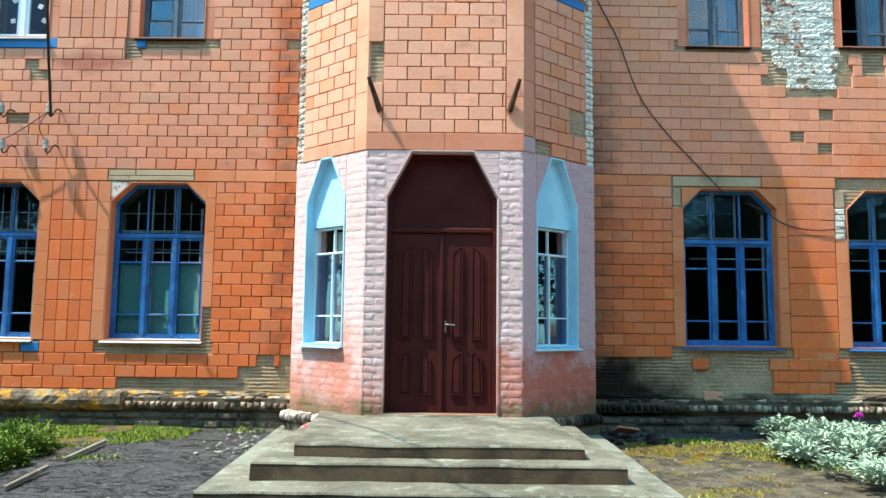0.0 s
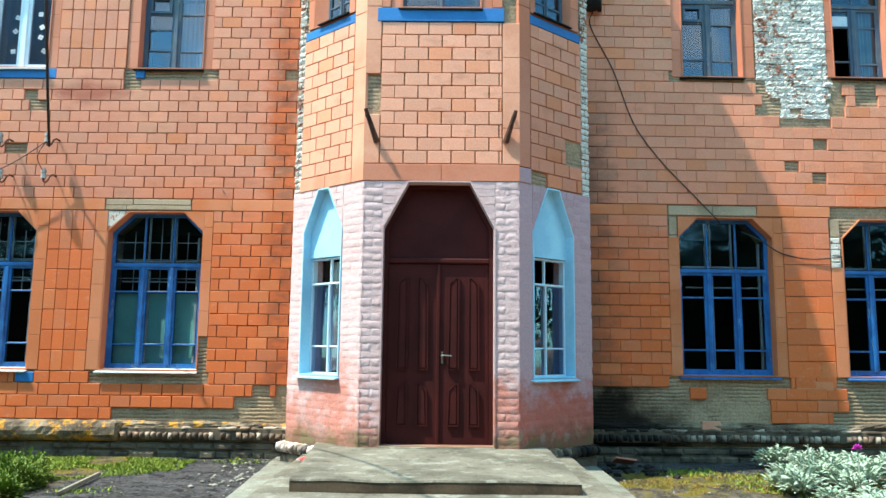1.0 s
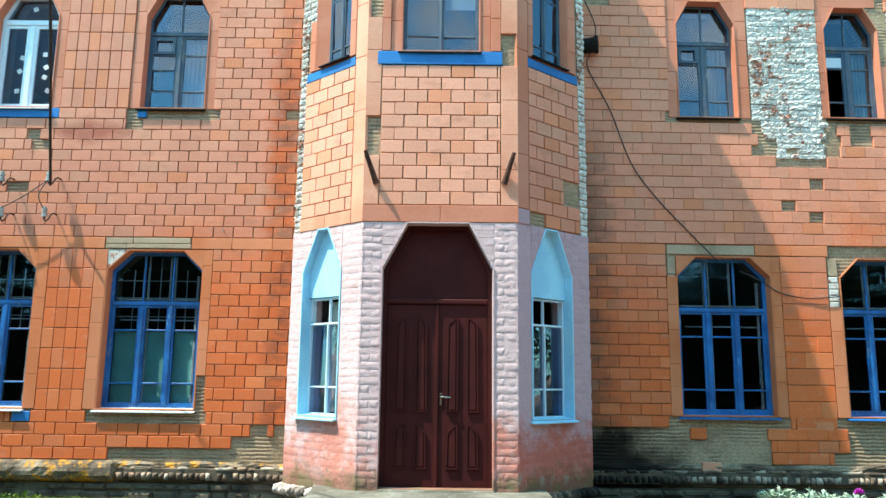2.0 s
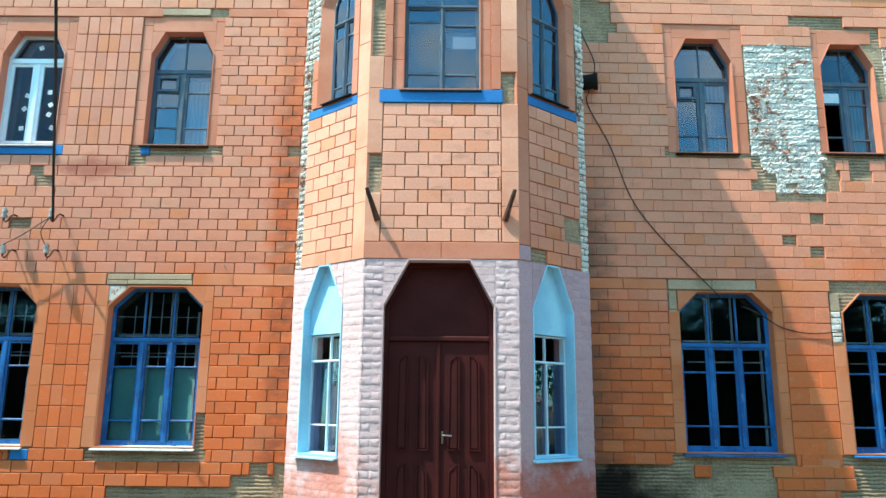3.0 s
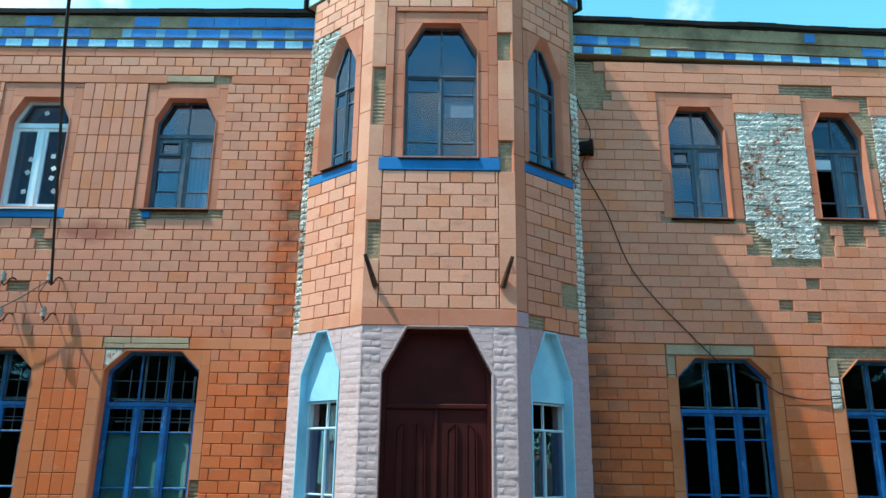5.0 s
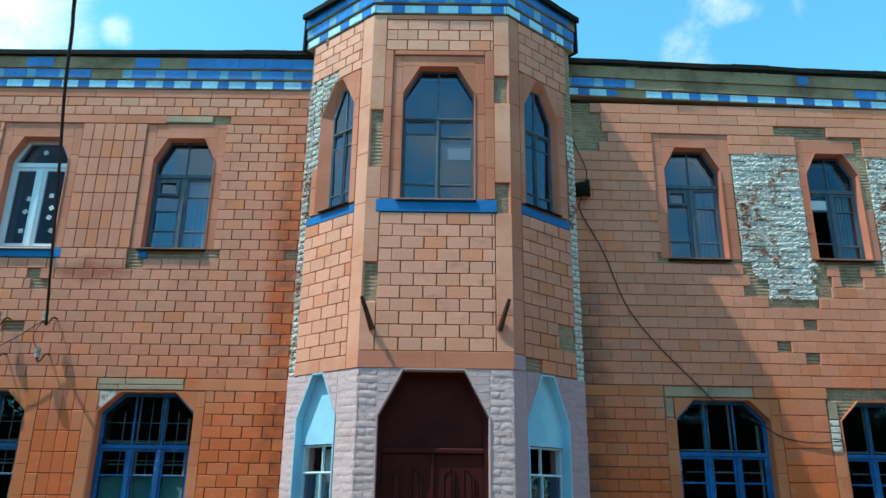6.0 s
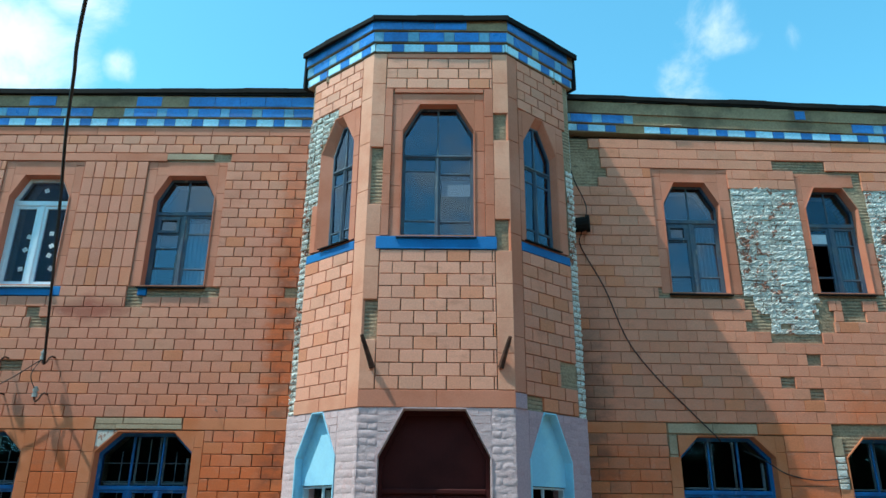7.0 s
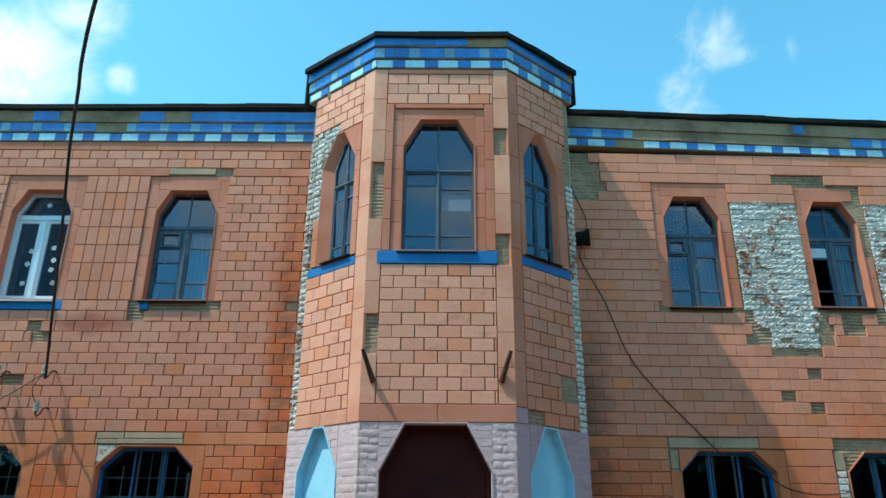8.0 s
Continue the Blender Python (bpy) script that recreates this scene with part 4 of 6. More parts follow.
# thin iron grille inside the fanlight
for m, o in ((FL, W1), (FL, W2)):
    bm = bmesh.new()
    for k in range(3):
        u = o[0] + 0.1 + (k + 0.5) * (o[1] - o[0] - 0.2) / 3
        tube(bm, [m @ Vector((u, 0.235, 1.74)), m @ Vector((u, 0.235, 2.66 if k == 1 else 2.5))], 0.006, 6)
    for z in (1.9, 2.14, 2.36):
        tube(bm, [m @ Vector((o[0] + 0.05, 0.245, z)), m @ Vector((o[1] - 0.05, 0.245, z))], 0.006, 6)
    thing("window_grille", "thin pale iron grille behind the casements", "grille", bm=bm, material=INNER)
UPPER = "upper window with weathered dark blue wooden frame reflecting the sky"
window(FL, W2U, BLUE_OLD, UPPER, 5.70, 2, 2, ((5.40, 5.187, 4.90), (5.40, 4.89)), 0.04, 0.06, sill=METAL_DARK, sill_out=0.04, glass=GLASS_DOUBLE, vents=(0,))
window(FR, W3U, BLUE_OLD, UPPER, 5.65, 2, 2, ((5.36, 4.85), (5.34, 4.84)), 0.04, 0.06, sill=METAL_DARK, sill_out=0.04, glass=GLASS_DOUBLE, vents=(0,))
window(FR, W4U, BLUE_OLD, "upper window with weathered dark frame and missing panes", 5.62, 2, 2, ((5.34, 4.865), (5.33, 4.83)), 0.04, 0.06, sill=METAL_DARK, sill_out=0.02, unglazed=((0, 0), (0, 1)))
window(FL, W1U, PVC, "modern white plastic window with arched fanlight", 5.845, 2, 1, (), 0.06, 0.075, sash=0.04, sill=WHITE, glass=GLASS_DULLED)
window(FF, WF, BLUE_OLD, "tower window with dark weathered frame reflecting clouds", 5.79, 2, 2, ((5.597, 4.956), (5.558, 4.947)), 0.035, 0.03, sash=0.018, y=0.12, sill=METAL_DARK, sill_out=0.03, glass=GLASS_DOUBLE)
for m, o in ((FSL, SPLAY_L), (FSR, SPLAY_R)):
    window(m, o, BLUE_OLD, "narrow tower window with dark weathered frame in a splayed reveal", 5.765, 2, 2, (5.57, 4.945), 0.03, 0.03, sash=0.015, y=0.09, sill=METAL_DARK, sill_out=0.04, glass=GLASS_DOUBLE)
for m, o in ((FSL, PSL), (FSR, PSR)):
    low = (o[0], o[1], o[2], 2.05, 0.0001, 0.0001)
    w = window(m, low, PVC, "narrow white-barred window with pale blue sill beside the door", 1.75, 2, 2, (1.065,), 0.03, 0.024, 0.018, 0.13, PVC, 0.0, SKYBLUE, 0.06, GLASS_DULLED)
    part("lintel_panel", prism(bmesh.new(), m, clip(rect(o[0], o[1], 2.045, 2.81), octagon(o, 0.01)), 0.1, 0.16), SKYBLUE, w, "sky-blue painted panel over the window")

# boards and cloth behind the glass
bm = bmesh.new()
for i in range(3):
    a = -4.13 + i * 0.37
    box(bm, FL, a, a + 0.345, 0.225, 0.24, 0.8, 1.71, 0.004)
thing("window_board", "teal painted boards standing behind the casements", "board", bm=bm, material=TEAL)
bm = box(bmesh.new(), FF, 0.03, 0.37, 0.152, 0.156, 5.28, 5.48, 0.001)
thing("paper_sheet", "pale sheet fixed behind the tower window", "sheet", bm=bm, material=CLOTH)
bm = box(bmesh.new(), FR, 3.42, 3.7, 0.168, 0.171, 5.36, 5.5, 0.001)
thing("curtain", "short white curtain behind the upper window", "curtain", bm=bm, material=CLOTH)
def drape(m, u0, u1, v0, v1, y, material, label):
    """A hanging cloth in soft folds."""
    bm = bmesh.new()
    n = 24
    rows = [[bm.verts.new(m @ Vector((u0 + (u1 - u0) * i / n, y + 0.012 * math.sin(i * 1.5) * (1 - 0.4 * j) + 0.006 * math.sin(i * 0.6 + j), v1 + (v0 - v1) * j))) for i in range(n + 1)] for j in (0, 0.5, 1)]
    back = [[bm.verts.new(v.co + m.to_3x3() @ Vector((0, 0.004, 0))) for v in r] for r in rows]
    for j in range(2):
        for i in range(n):
            bm.faces.new((rows[j][i], rows[j][i + 1], rows[j + 1][i + 1], rows[j + 1][i]))
            bm.faces.new((back[j][i + 1], back[j][i], back[j + 1][i], back[j + 1][i + 1]))
    thing("curtain", label, "curtain", bm=bm, material=material)


drape(FL, -3.5, -3.16, 4.66, 5.6, 0.24, CLOTH, "pale blue-white curtain behind the upper casement")
drape(FR, 1.8, 2.12, 4.62, 5.6, 0.24, GREY_CLOTH, "grey net curtain behind the upper casement")
drape(FR, 3.78, 4.05, 4.64, 5.6, 0.24, GREY_CLOTH, "grey net curtain behind the upper casement")
drape(FSL, -0.7, -0.36, 0.8, 2.0, 0.24, GREY_CLOTH, "grey-green curtain behind the porch window")
for i, (u, v) in enumerate(((-5.66, 5.35), (-5.68, 5.16), (-5.69, 4.88), (-5.34, 5.08), (-5.33, 5.22), (-5.36, 5.40), (-5.28, 4.89), (-5.55, 6.05))):
    bm = bmesh.new()
    for k in range(4):
        a = 2 * math.pi * k / 4 + 0.5 + i
        cu, cv, r = u + 0.022 * math.cos(a), v + 0.022 * math.sin(a), 0.019
        prism(bm, FL, [(cu + r * math.cos(b), cv + r * math.sin(b)) for b in (2 * math.pi * j / 7 for j in range(7))], 0.166, 0.168)
    thing("paper_snowflake", "white paper cut-out stuck to the window pane", "decoration", "cut-outs on the window", bm=bm, material=WHITE)


# ---- door ----
def build_door():
    d = thing("door_1", "closed maroon double door with carved panels and a plain overdoor", "door", kind="structure")
    y = 0.17
    outer, inner = octagon(DOOR, 0.015), octagon((DOOR[0], DOOR[1], DOOR[2] - 0.05, DOOR[3], DOOR[4], DOOR[5]), 0.06)
    part("door_frame", ring(bmesh.new(), FF, outer, inner, y - 0.02, y + 0.07), MAROON, d)
    part("transom", box(bmesh.new(), FF, -0.552, 0.514, y - 0.03, y + 0.06, 1.945, 2.0, 0.012), MAROON, d)
    part("overdoor_panel", prism(bmesh.new(), FF, clip(rect(-0.6, 0.56, 2.0, 2.81), octagon(DOOR, 0.05)), y + 0.02, y + 0.05), MAROON, d)
    for a, b, flip in ((-0.552, -0.02, -1), (-0.016, 0.514, 1)):
        leaf = part("leaf", box(bmesh.new(), FF, a, b, y, y + 0.05, 0.075, 1.943, 0.006), MAROON, d)
        mid = (a + b) / 2
        for k in (-1, 1):
            c = mid + k * 0.102
            for v0, v1, cut in ((0.83, 1.80, 0.06), (0.26, 0.70, 0.07)):
                l, r = c - 0.056, c + 0.056
                hi, lo = (v1, v1 - cut)
                if k > 0:
                    line = [(l, v0), (r + 0.01, v0)] + [(r, lo), (l + 0.02, hi), (l, hi)]
                else:
                    line = [(l - 0.01, v0), (r, v0)] + [(r, hi), (r - 0.02, hi), (l, lo)]
                cx, cz = sum(p[0] for p in line) / 5, sum(p[1] for p in line) / 5
                shrink = lambda e: [(u + (e if u < cx else -e), v + (e if v < cz else -e)) for u, v in line]
                part("moulding", ring(bmesh.new(), FF, line, shrink(0.014), y - 0.022, y + 0.002), MAROON, leaf)
                part("panel", prism(bmesh.new(), FF, shrink(0.026), y - 0.016, y + 0.002), MAROON, leaf)
    part("cover_strip", box(bmesh.new(), FF, -0.036, 0.0, y - 0.02, y, 0.08, 1.94, 0.006), MAROON, d)
    bm = box(bmesh.new(), FF, 0.015, 0.04, y - 0.014, y, 0.9, 1.02, 0.004)
    tube(bm, [FF @ Vector(p) for p in ((0.028, y - 0.01, 0.985), (0.028, y - 0.055, 0.985), (0.05, y - 0.06, 0.985), (0.125, y - 0.055, 0.98))], 0.008)
    part("door_handle", bm, CHROME, d, "worn steel lever handle")
    bm = box(bmesh.new(), FF, DOOR[0], DOOR[1], -0.03, 0.34, 0.0, 0.075, 0.01)
    part("threshold", bm, CONCRETE, d)


build_door()


# ---- steps ----
def slab(name, label, x0f, x1f, x0b, x1b, yf, yb, top, bottom):
    bm = bmesh.new()
    nx, ny = 26, 8
    grid = []
    for j in range(ny + 1):
        row = []
        for i in range(nx + 1):
            s, t = i / nx, j / ny
            a, b = x0f + (x0b - x0f) * t, x1f + (x1b - x1f) * t
            x, y = a + (b - a) * s, yf + (yb - yf) * t
            wob = 0.008 * noise.noise(Vector((x * 3, y * 3, top * 7)))
            edge = 0.02 * noise.noise(Vector((x * 2.2, top * 9, 1))) if j == 0 else 0.0
            row.append(bm.verts.new((x, y + edge, top + wob - (0.008 if j == 0 or i in (0, nx) else 0))))
        grid.append(row)
    for j in range(ny):
        for i in range(nx):
            bm.faces.new((grid[j][i], grid[j][i + 1], grid[j + 1][i + 1], grid[j + 1][i]))
    rim = grid[0] + [r[-1] for r in grid[1:]] + grid[-1][-2::-1] + [r[0] for r in grid[-2:0:-1]]
    lip = [bm.verts.new((v.co.x, v.co.y + (-0.008 if v.co.y < yf + 0.05 else 0), v.co.z - 0.014)) for v in rim]
    for i in range(len(rim)):
        j = (i + 1) % len(rim)
        bm.faces.new((rim[i], lip[i], lip[j], rim[j]))
    bm.faces.new(lip[::-1])
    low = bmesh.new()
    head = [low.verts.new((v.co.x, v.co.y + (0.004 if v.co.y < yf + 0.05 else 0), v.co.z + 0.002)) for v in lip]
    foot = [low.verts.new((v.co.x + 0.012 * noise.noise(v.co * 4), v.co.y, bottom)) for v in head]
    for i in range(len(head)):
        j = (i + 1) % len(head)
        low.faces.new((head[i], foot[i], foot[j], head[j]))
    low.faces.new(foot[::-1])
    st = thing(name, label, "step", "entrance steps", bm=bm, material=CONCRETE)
    part("riser", low, RISER, st, "brown-stained concrete riser, darkened in colour for its unlit face")
    return st


slab("concrete_step", "wide lowest concrete slab of the entrance steps", -1.70, 1.71, -1.86, 1.72, -3.89, -0.45, -0.185, -0.5)
slab("concrete_step", "middle concrete slab of the entrance steps", -1.40, 1.40, -1.42, 1.38, -3.53, -1.2, -0.045, -0.184)
slab("concrete_step", "top concrete landing before the door", -1.125, 1.12, -1.3, 1.12, -3.32, -1.1, 0.06, -0.044)


# ---- cornice and roof ----
def cornice(name, m, u0, u1, tiers, kept, slope=0.0):
    """Stepped bands of small glazed tiles; kept tells which stretches still have their tiles."""
    bm = bmesh.new()
    sh = m @ Matrix(((1, 0, 0, 0), (0, 1, 0, 0), (-slope, 0, 1, 0), (0, 0, 0, 1)))
    for i, (v0, v1) in enumerate(tiers):
        box(bm, sh, u0, u1, -0.012 - 0.022 * i, 0.12, v0, v1 + 0.004)
    c = thing(name, "stepped cornice with blue and pale tiles, many fallen off", "cornice", kind="structure", bm=bm, material=CORNICE_RENDER)
    for i, (v0, v1) in enumerate(tiers):
        widths = ((0.24, PALE_TILE), (0.16, BLUE_TILE)) if i == 0 else ((0.32, BLUE_TILE), (0.135, MID_TILE)) if i == 1 else ((0.38, BLUE_TILE), (0.38, BLUE_TILE))
        u, k = u0, i
        while u < u1 - 0.02:
            wd, mt = widths[k % 2]
            wd *= random.uniform(0.94, 1.06)
            e = min(u1, u + wd)
            if any(a <= (u + e) / 2 <= b for a, b in kept[i]):
                part("cornice_tile", box(bmesh.new(), sh, u + 0.002, e - 0.002, -0.02 - 0.022 * i, -0.01 - 0.022 * i, v0 + 0.013, v1 - 0.015, 0.003), mt, c)
            u, k = e, k + 1
    return c


ALL = [(-99, 99)]
cornice("cornice_left", FL, -8.2, -1.72, ((6.99, 7.13), (7.13, 7.29), (7.29, 7.47)), (ALL, [(-99, -4.95), (-4.68, 99)], [(-6.1, -5.55), (-4.55, -3.85), (-3.6, 99)]))
cornice("cornice_right", FR, 0.02, 6.6, ((6.97, 7.10), (7.10, 7.26), (7.26, 7.44)), ([(-1, 0.8), (1.3, 99)], [(-1, 1.0), (4.2, 99)], [(5, 99)]), 0.024)
part("cornice_tile", box(bmesh.new(), FR, 3.42, 3.57, -0.064, -0.05, 7.2, 7.335, 0.003), BLUE_TILE, bpy.data.objects["cornice_right"])
TT = ((7.17, 7.305), (7.305, 7.47), (7.47, 7.64))
cornice("cornice_tower_front", FF, -XF - 0.02, XF + 0.02, TT, (ALL, ALL, [(-99, 0.16)]))
cornice("cornice_tower_left", FSL, -SIDE - 0.1, 0.025, TT, (ALL, ALL, ALL))
cornice("cornice_tower_right", FSR, -0.025, SIDE + 0.06, TT, (ALL, ALL, [(-1, 1.03)]))


def roof_sheet(name, label, line, z0, z1):
    """line: outline seen from above."""
    bm = bmesh.new()
    a = [bm.verts.new((x, y, z0(x) if callable(z0) else z0)) for x, y in line]
    b = [bm.verts.new((x, y, z1(x) if callable(z1) else z1)) for x, y in line]
    k = len(line)
    bm.faces.new(a[::-1]), bm.faces.new(b)
    for i in range(k):
        bm.faces.new((a[i], a[(i + 1) % k], b[(i + 1) % k], b[i]))
    thing(name, label, "roof", kind="structure", bm=bm, material=METAL_DARK)


o = 0.09
roof_sheet("roof_tower", "dark sheet roof of the tower", [(-XF - 0.02, -BAY - o), (XF + 0.02, -BAY - o), (BX + 0.12, BY - 0.05), (BX + 0.12, 3.0), (-BX - 0.15, 3.0), (-BX - 0.15, BY - 0.05)], 7.63, 7.662)
roof_sheet("roof_left", "dark sheet roof over the wing", [(-8.4, -0.085), (-BX + 0.1, -0.085), (-BX + 0.1, 6.3), (-8.4, 6.3)], 7.48, lambda x: 7.575 + 0.008 * (x + 5))
roof_sheet("roof_right", "dark sheet roof over the wing, sagging outwards", [(BX - 0.1, -0.08), (8.4, 0.09), (8.4, 6.3), (BX - 0.1, 6.3)], lambda x: 7.45 - 0.024 * (x - 1.7), lambda x: 7.545 - 0.024 * (x - 1.7))
for m, a, b in ((FSL, -SIDE - 0.135, -SIDE - 0.102), (FSR, SIDE + 0.062, SIDE + 0.09)):
    bm = box(bmesh.new(), m, a, b, -0.07, 0.3, 7.15, 7.645)
    thing("roof_edge_sheet", "dark folded sheet at the cornice's end", "roof edge", kind="structure", bm=bm, material=METAL_DARK)


def flashing(roof, a, b, width=0.6):
    """Bent, uneven sheet edge along a roof's eaves, one strip lapping over the next."""
    a, b = Vector(a), Vector(b)
    n = max(2, round((b - a).length / width))
    drop = [random.uniform(-0.012, 0.012) for _ in range(n + 1)]
    for i in range(n):
        p, q = a.lerp(b, i / n), a.lerp(b, (i + 1) / n)
        d = q - p
        m = Matrix.Translation(p + Vector((0, 0, drop[i]))) @ face_frame((0, 0), (d.x, d.y)) @ Matrix(((1, 0, 0, 0), (0, 1, 0, 0), ((d.z + drop[i + 1] - drop[i]) / Vector((d.x, d.y)).length, 0, 1, 0), (0, 0, 0, 1)))
        w = Vector((d.x, d.y)).length
        bm = box(bmesh.new(), m, -0.01, w + 0.015, -0.012 - 0.004 * (i % 2), 0.02, -0.055 - random.uniform(0, 0.015), 0.012 + 0.004 * (i % 2), 0.006)
        part("flashing", bm, METAL_DARK, roof)


roofs = bpy.data.objects
flashing(roofs["roof_left"], (-8.3, -0.09, 7.52), (-BX + 0.08, -0.09, 7.575))
flashing(roofs["roof_right"], (BX - 0.08, -0.085, 7.53), (8.3, 0.085, 7.53 - 0.024 * 6.6), 0.5)
flashing(roofs["roof_tower"], (-BX - 0.15, BY - 0.055, 7.66), (-XF - 0.02, -BAY - 0.095, 7.66), 0.45)
flashing(roofs["roof_tower"], (-XF - 0.02, -BAY - 0.095, 7.66), (XF + 0.02, -BAY - 0.095, 7.66), 0.55)
flashing(roofs["roof_tower"], (XF + 0.02, -BAY - 0.095, 7.66), (BX + 0.12, BY - 0.055, 7.66), 0.45)
# pale scars of broken mortar where cornice tiles have come off
scars = [(u, u + random.uniform(0.08, 0.3), z - 0.024 * u, z - 0.024 * u + random.uniform(0.012, 0.03)) for u, z in ((1.05, 7.27), (1.3, 7.26), (1.62, 7.43), (1.5, 7.1), (1.95, 7.42), (2.4, 7.42), (2.75, 7.425), (3.1, 7.42), (4.0, 7.41), (0.95, 7.425))]
lay_rough("mortar_scar", bpy.data.objects["cornice_right"], FR, scars, GREY_TRIM, 0.012, 0.008, 30.0, 6, 3, -0.045, smooth=False)
bm = bmesh.new()
box(bm, IDENT, -8.2, -1.5, 0.12, 0.5, 6.99, 7.48)
box(bm, IDENT, 1.5, 8.2, 0.25, 0.6, 6.85, 7.28)
box(bm, IDENT, -1.5, 1.5, -1.0, 0.5, 7.1, 7.64)
thing("wall_attic", "masonry behind the cornice", "wall", kind="structure", bm=bm, material=MORTAR)


# ---- fittings ----
def bracket(u_top, u_low, v_top, v_low):
    bm = bmesh.new()
    tube(bm, [FF @ Vector(p) for p in ((u_top, -0.13, v_top), ((u_top + u_low) / 2, -0.06, (v_top + v_low) / 2), (u_low, 0.0, v_low))], 0.02, 10, 0.034)
    tube(bm, [FF @ Vector(p) for p in ((u_top * 0.95 + u_low * 0.05, 0.01, v_top - 0.06), (u_top, -0.1, v_top - 0.05))], 0.012, 6)
    thing("flag_holder", "rusty iron flag holder on the tower wall", "flag holder", "flag holders", bm=bm, material=RUST)


bracket(-0.80, -0.685, 3.54, 3.21)
bracket(0.775, 0.675, 3.53, 3.22)


def insulator(u, v):
    """Porcelain knob on an iron hook."""
    t = thing("insulator", "white porcelain insulator on a bent iron hook", "insulator", "insulators on the wall")
    p = lambda a, y, z: FL @ Vector((u + a, y, v + z))
    part("hook", tube(bmesh.new(), [p(0.05, 0.02, 0.03), p(0.05, -0.08, 0.03), p(0.045, -0.13, 0.0), p(0.03, -0.15, -0.06), p(0.0, -0.15, -0.085), p(-0.03, -0.14, -0.06), p(-0.035, -0.13, 0.0)], 0.011, 8), RUST, t)
    bm = bmesh.new()
    for r, z0, z1 in ((0.034, -0.02, 0.015), (0.024, 0.015, 0.035), (0.034, 0.035, 0.06), (0.02, 0.06, 0.08)):
        tube(bm, [p(-0.035, -0.13, z0 * 1.3), p(-0.035, -0.13, z1 * 1.3)], r, 12)
    part("knob", bm, PORCELAIN, t)


for u, v in ((-4.94, 3.60), (-5.535, 3.59), (-5.495, 3.13), (-4.95, 3.135)):
    insulator(u, v)


def cable(name, label, points, r, material=RUBBER):
    bm = bmesh.new()
    pts = [Vector(p) for p in points]
    fine = []
    for i in range(len(pts) - 1):
        a, b = pts[max(i - 1, 0)], pts[i]
        c, d = pts[i + 1], pts[min(i + 2, len(pts) - 1)]
        for k in range(6):
            t = k / 6
            fine.append(0.5 * (2 * b + (c - a) * t + (2 * a - 5 * b + 4 * c - d) * t * t + (3 * b - a - 3 * c + d) * t ** 3))
    fine.append(pts[-1])
    thing(name, label, "cable", bm=tube(bm, fine, r, 6), material=material)


R3 = lambda u, v, y=-0.015: tuple(FR @ Vector((u, y, v)))
cable("service_cable", "thick black service cable rising from the wall insulator", [(-4.94, -0.14, 3.52), (-4.673, -0.75, 4.011), (-4.371, -1.4, 4.427), (-4.002, -2.2, 4.902), (-3.679, -2.9, 5.25), (-3.253, -3.7, 5.38), (-2.82, -4.5, 5.39), (-1.4, -6.9, 5.6), (4.0, -16.5, 6.5)], 0.016)
cable("wall_cable", "thin dark cable running down the wall", [R3(0.1, 6.5), R3(0.16, 6.2), R3(0.3, 5.75, -0.06), R3(0.22, 5.4, -0.05), R3(0.2, 5.2), R3(0.48, 4.62), R3(0.725, 3.93), R3(1.045, 3.46), R3(1.43, 3.04), R3(1.75, 2.70, -0.01), R3(1.8, 2.66, 0.05)], 0.0075)
cable("wall_cable", "thin dark cable hanging between the windows", [R3(2.1, 2.56, 0.1), R3(2.3, 2.43, -0.02), R3(2.553, 2.277), R3(2.9, 2.21), R3(3.26, 2.235), R3(3.4, 2.26, 0.1)], 0.0075)
cable("insulator_wire", "thin wire between the insulators", [(-6.6, -0.14, 2.85), (-5.56, -0.15, 3.2), (-4.98, -0.15, 3.57)], 0.006)
cable("insulator_wire", "thin wire between the insulators", [(-4.98, -0.15, 3.57), (-5.06, -0.17, 3.38), (-4.99, -0.15, 3.2)], 0.006)
bm = bmesh.new()
tube(bm, [R3(0.02, 5.5, 0.02), R3(0.3, 5.5, -0.1)], 0.1, 14)
tube(bm, [R3(0.27, 5.5, -0.09), R3(0.32, 5.5, -0.105)], 0.118, 14)
tube(bm, [R3(0.1, 5.44, -0.02), R3(0.1, 5.2, -0.02)], 0.03, 8)
thing("vent_pipe", "sooty black stub of a stove pipe leaving the wall", "pipe", bm=bm, material=METAL_DARK)

bm = tube(bmesh.new(), [(-2.75, 0.02, 2.98), (-2.75, -0.05, 2.97), (-2.75, -0.055, 3.0)], 0.007, 6)
thing("wall_hook", "small pale hook driven into the tiles", "hook", bm=bm, material=PORCELAIN)

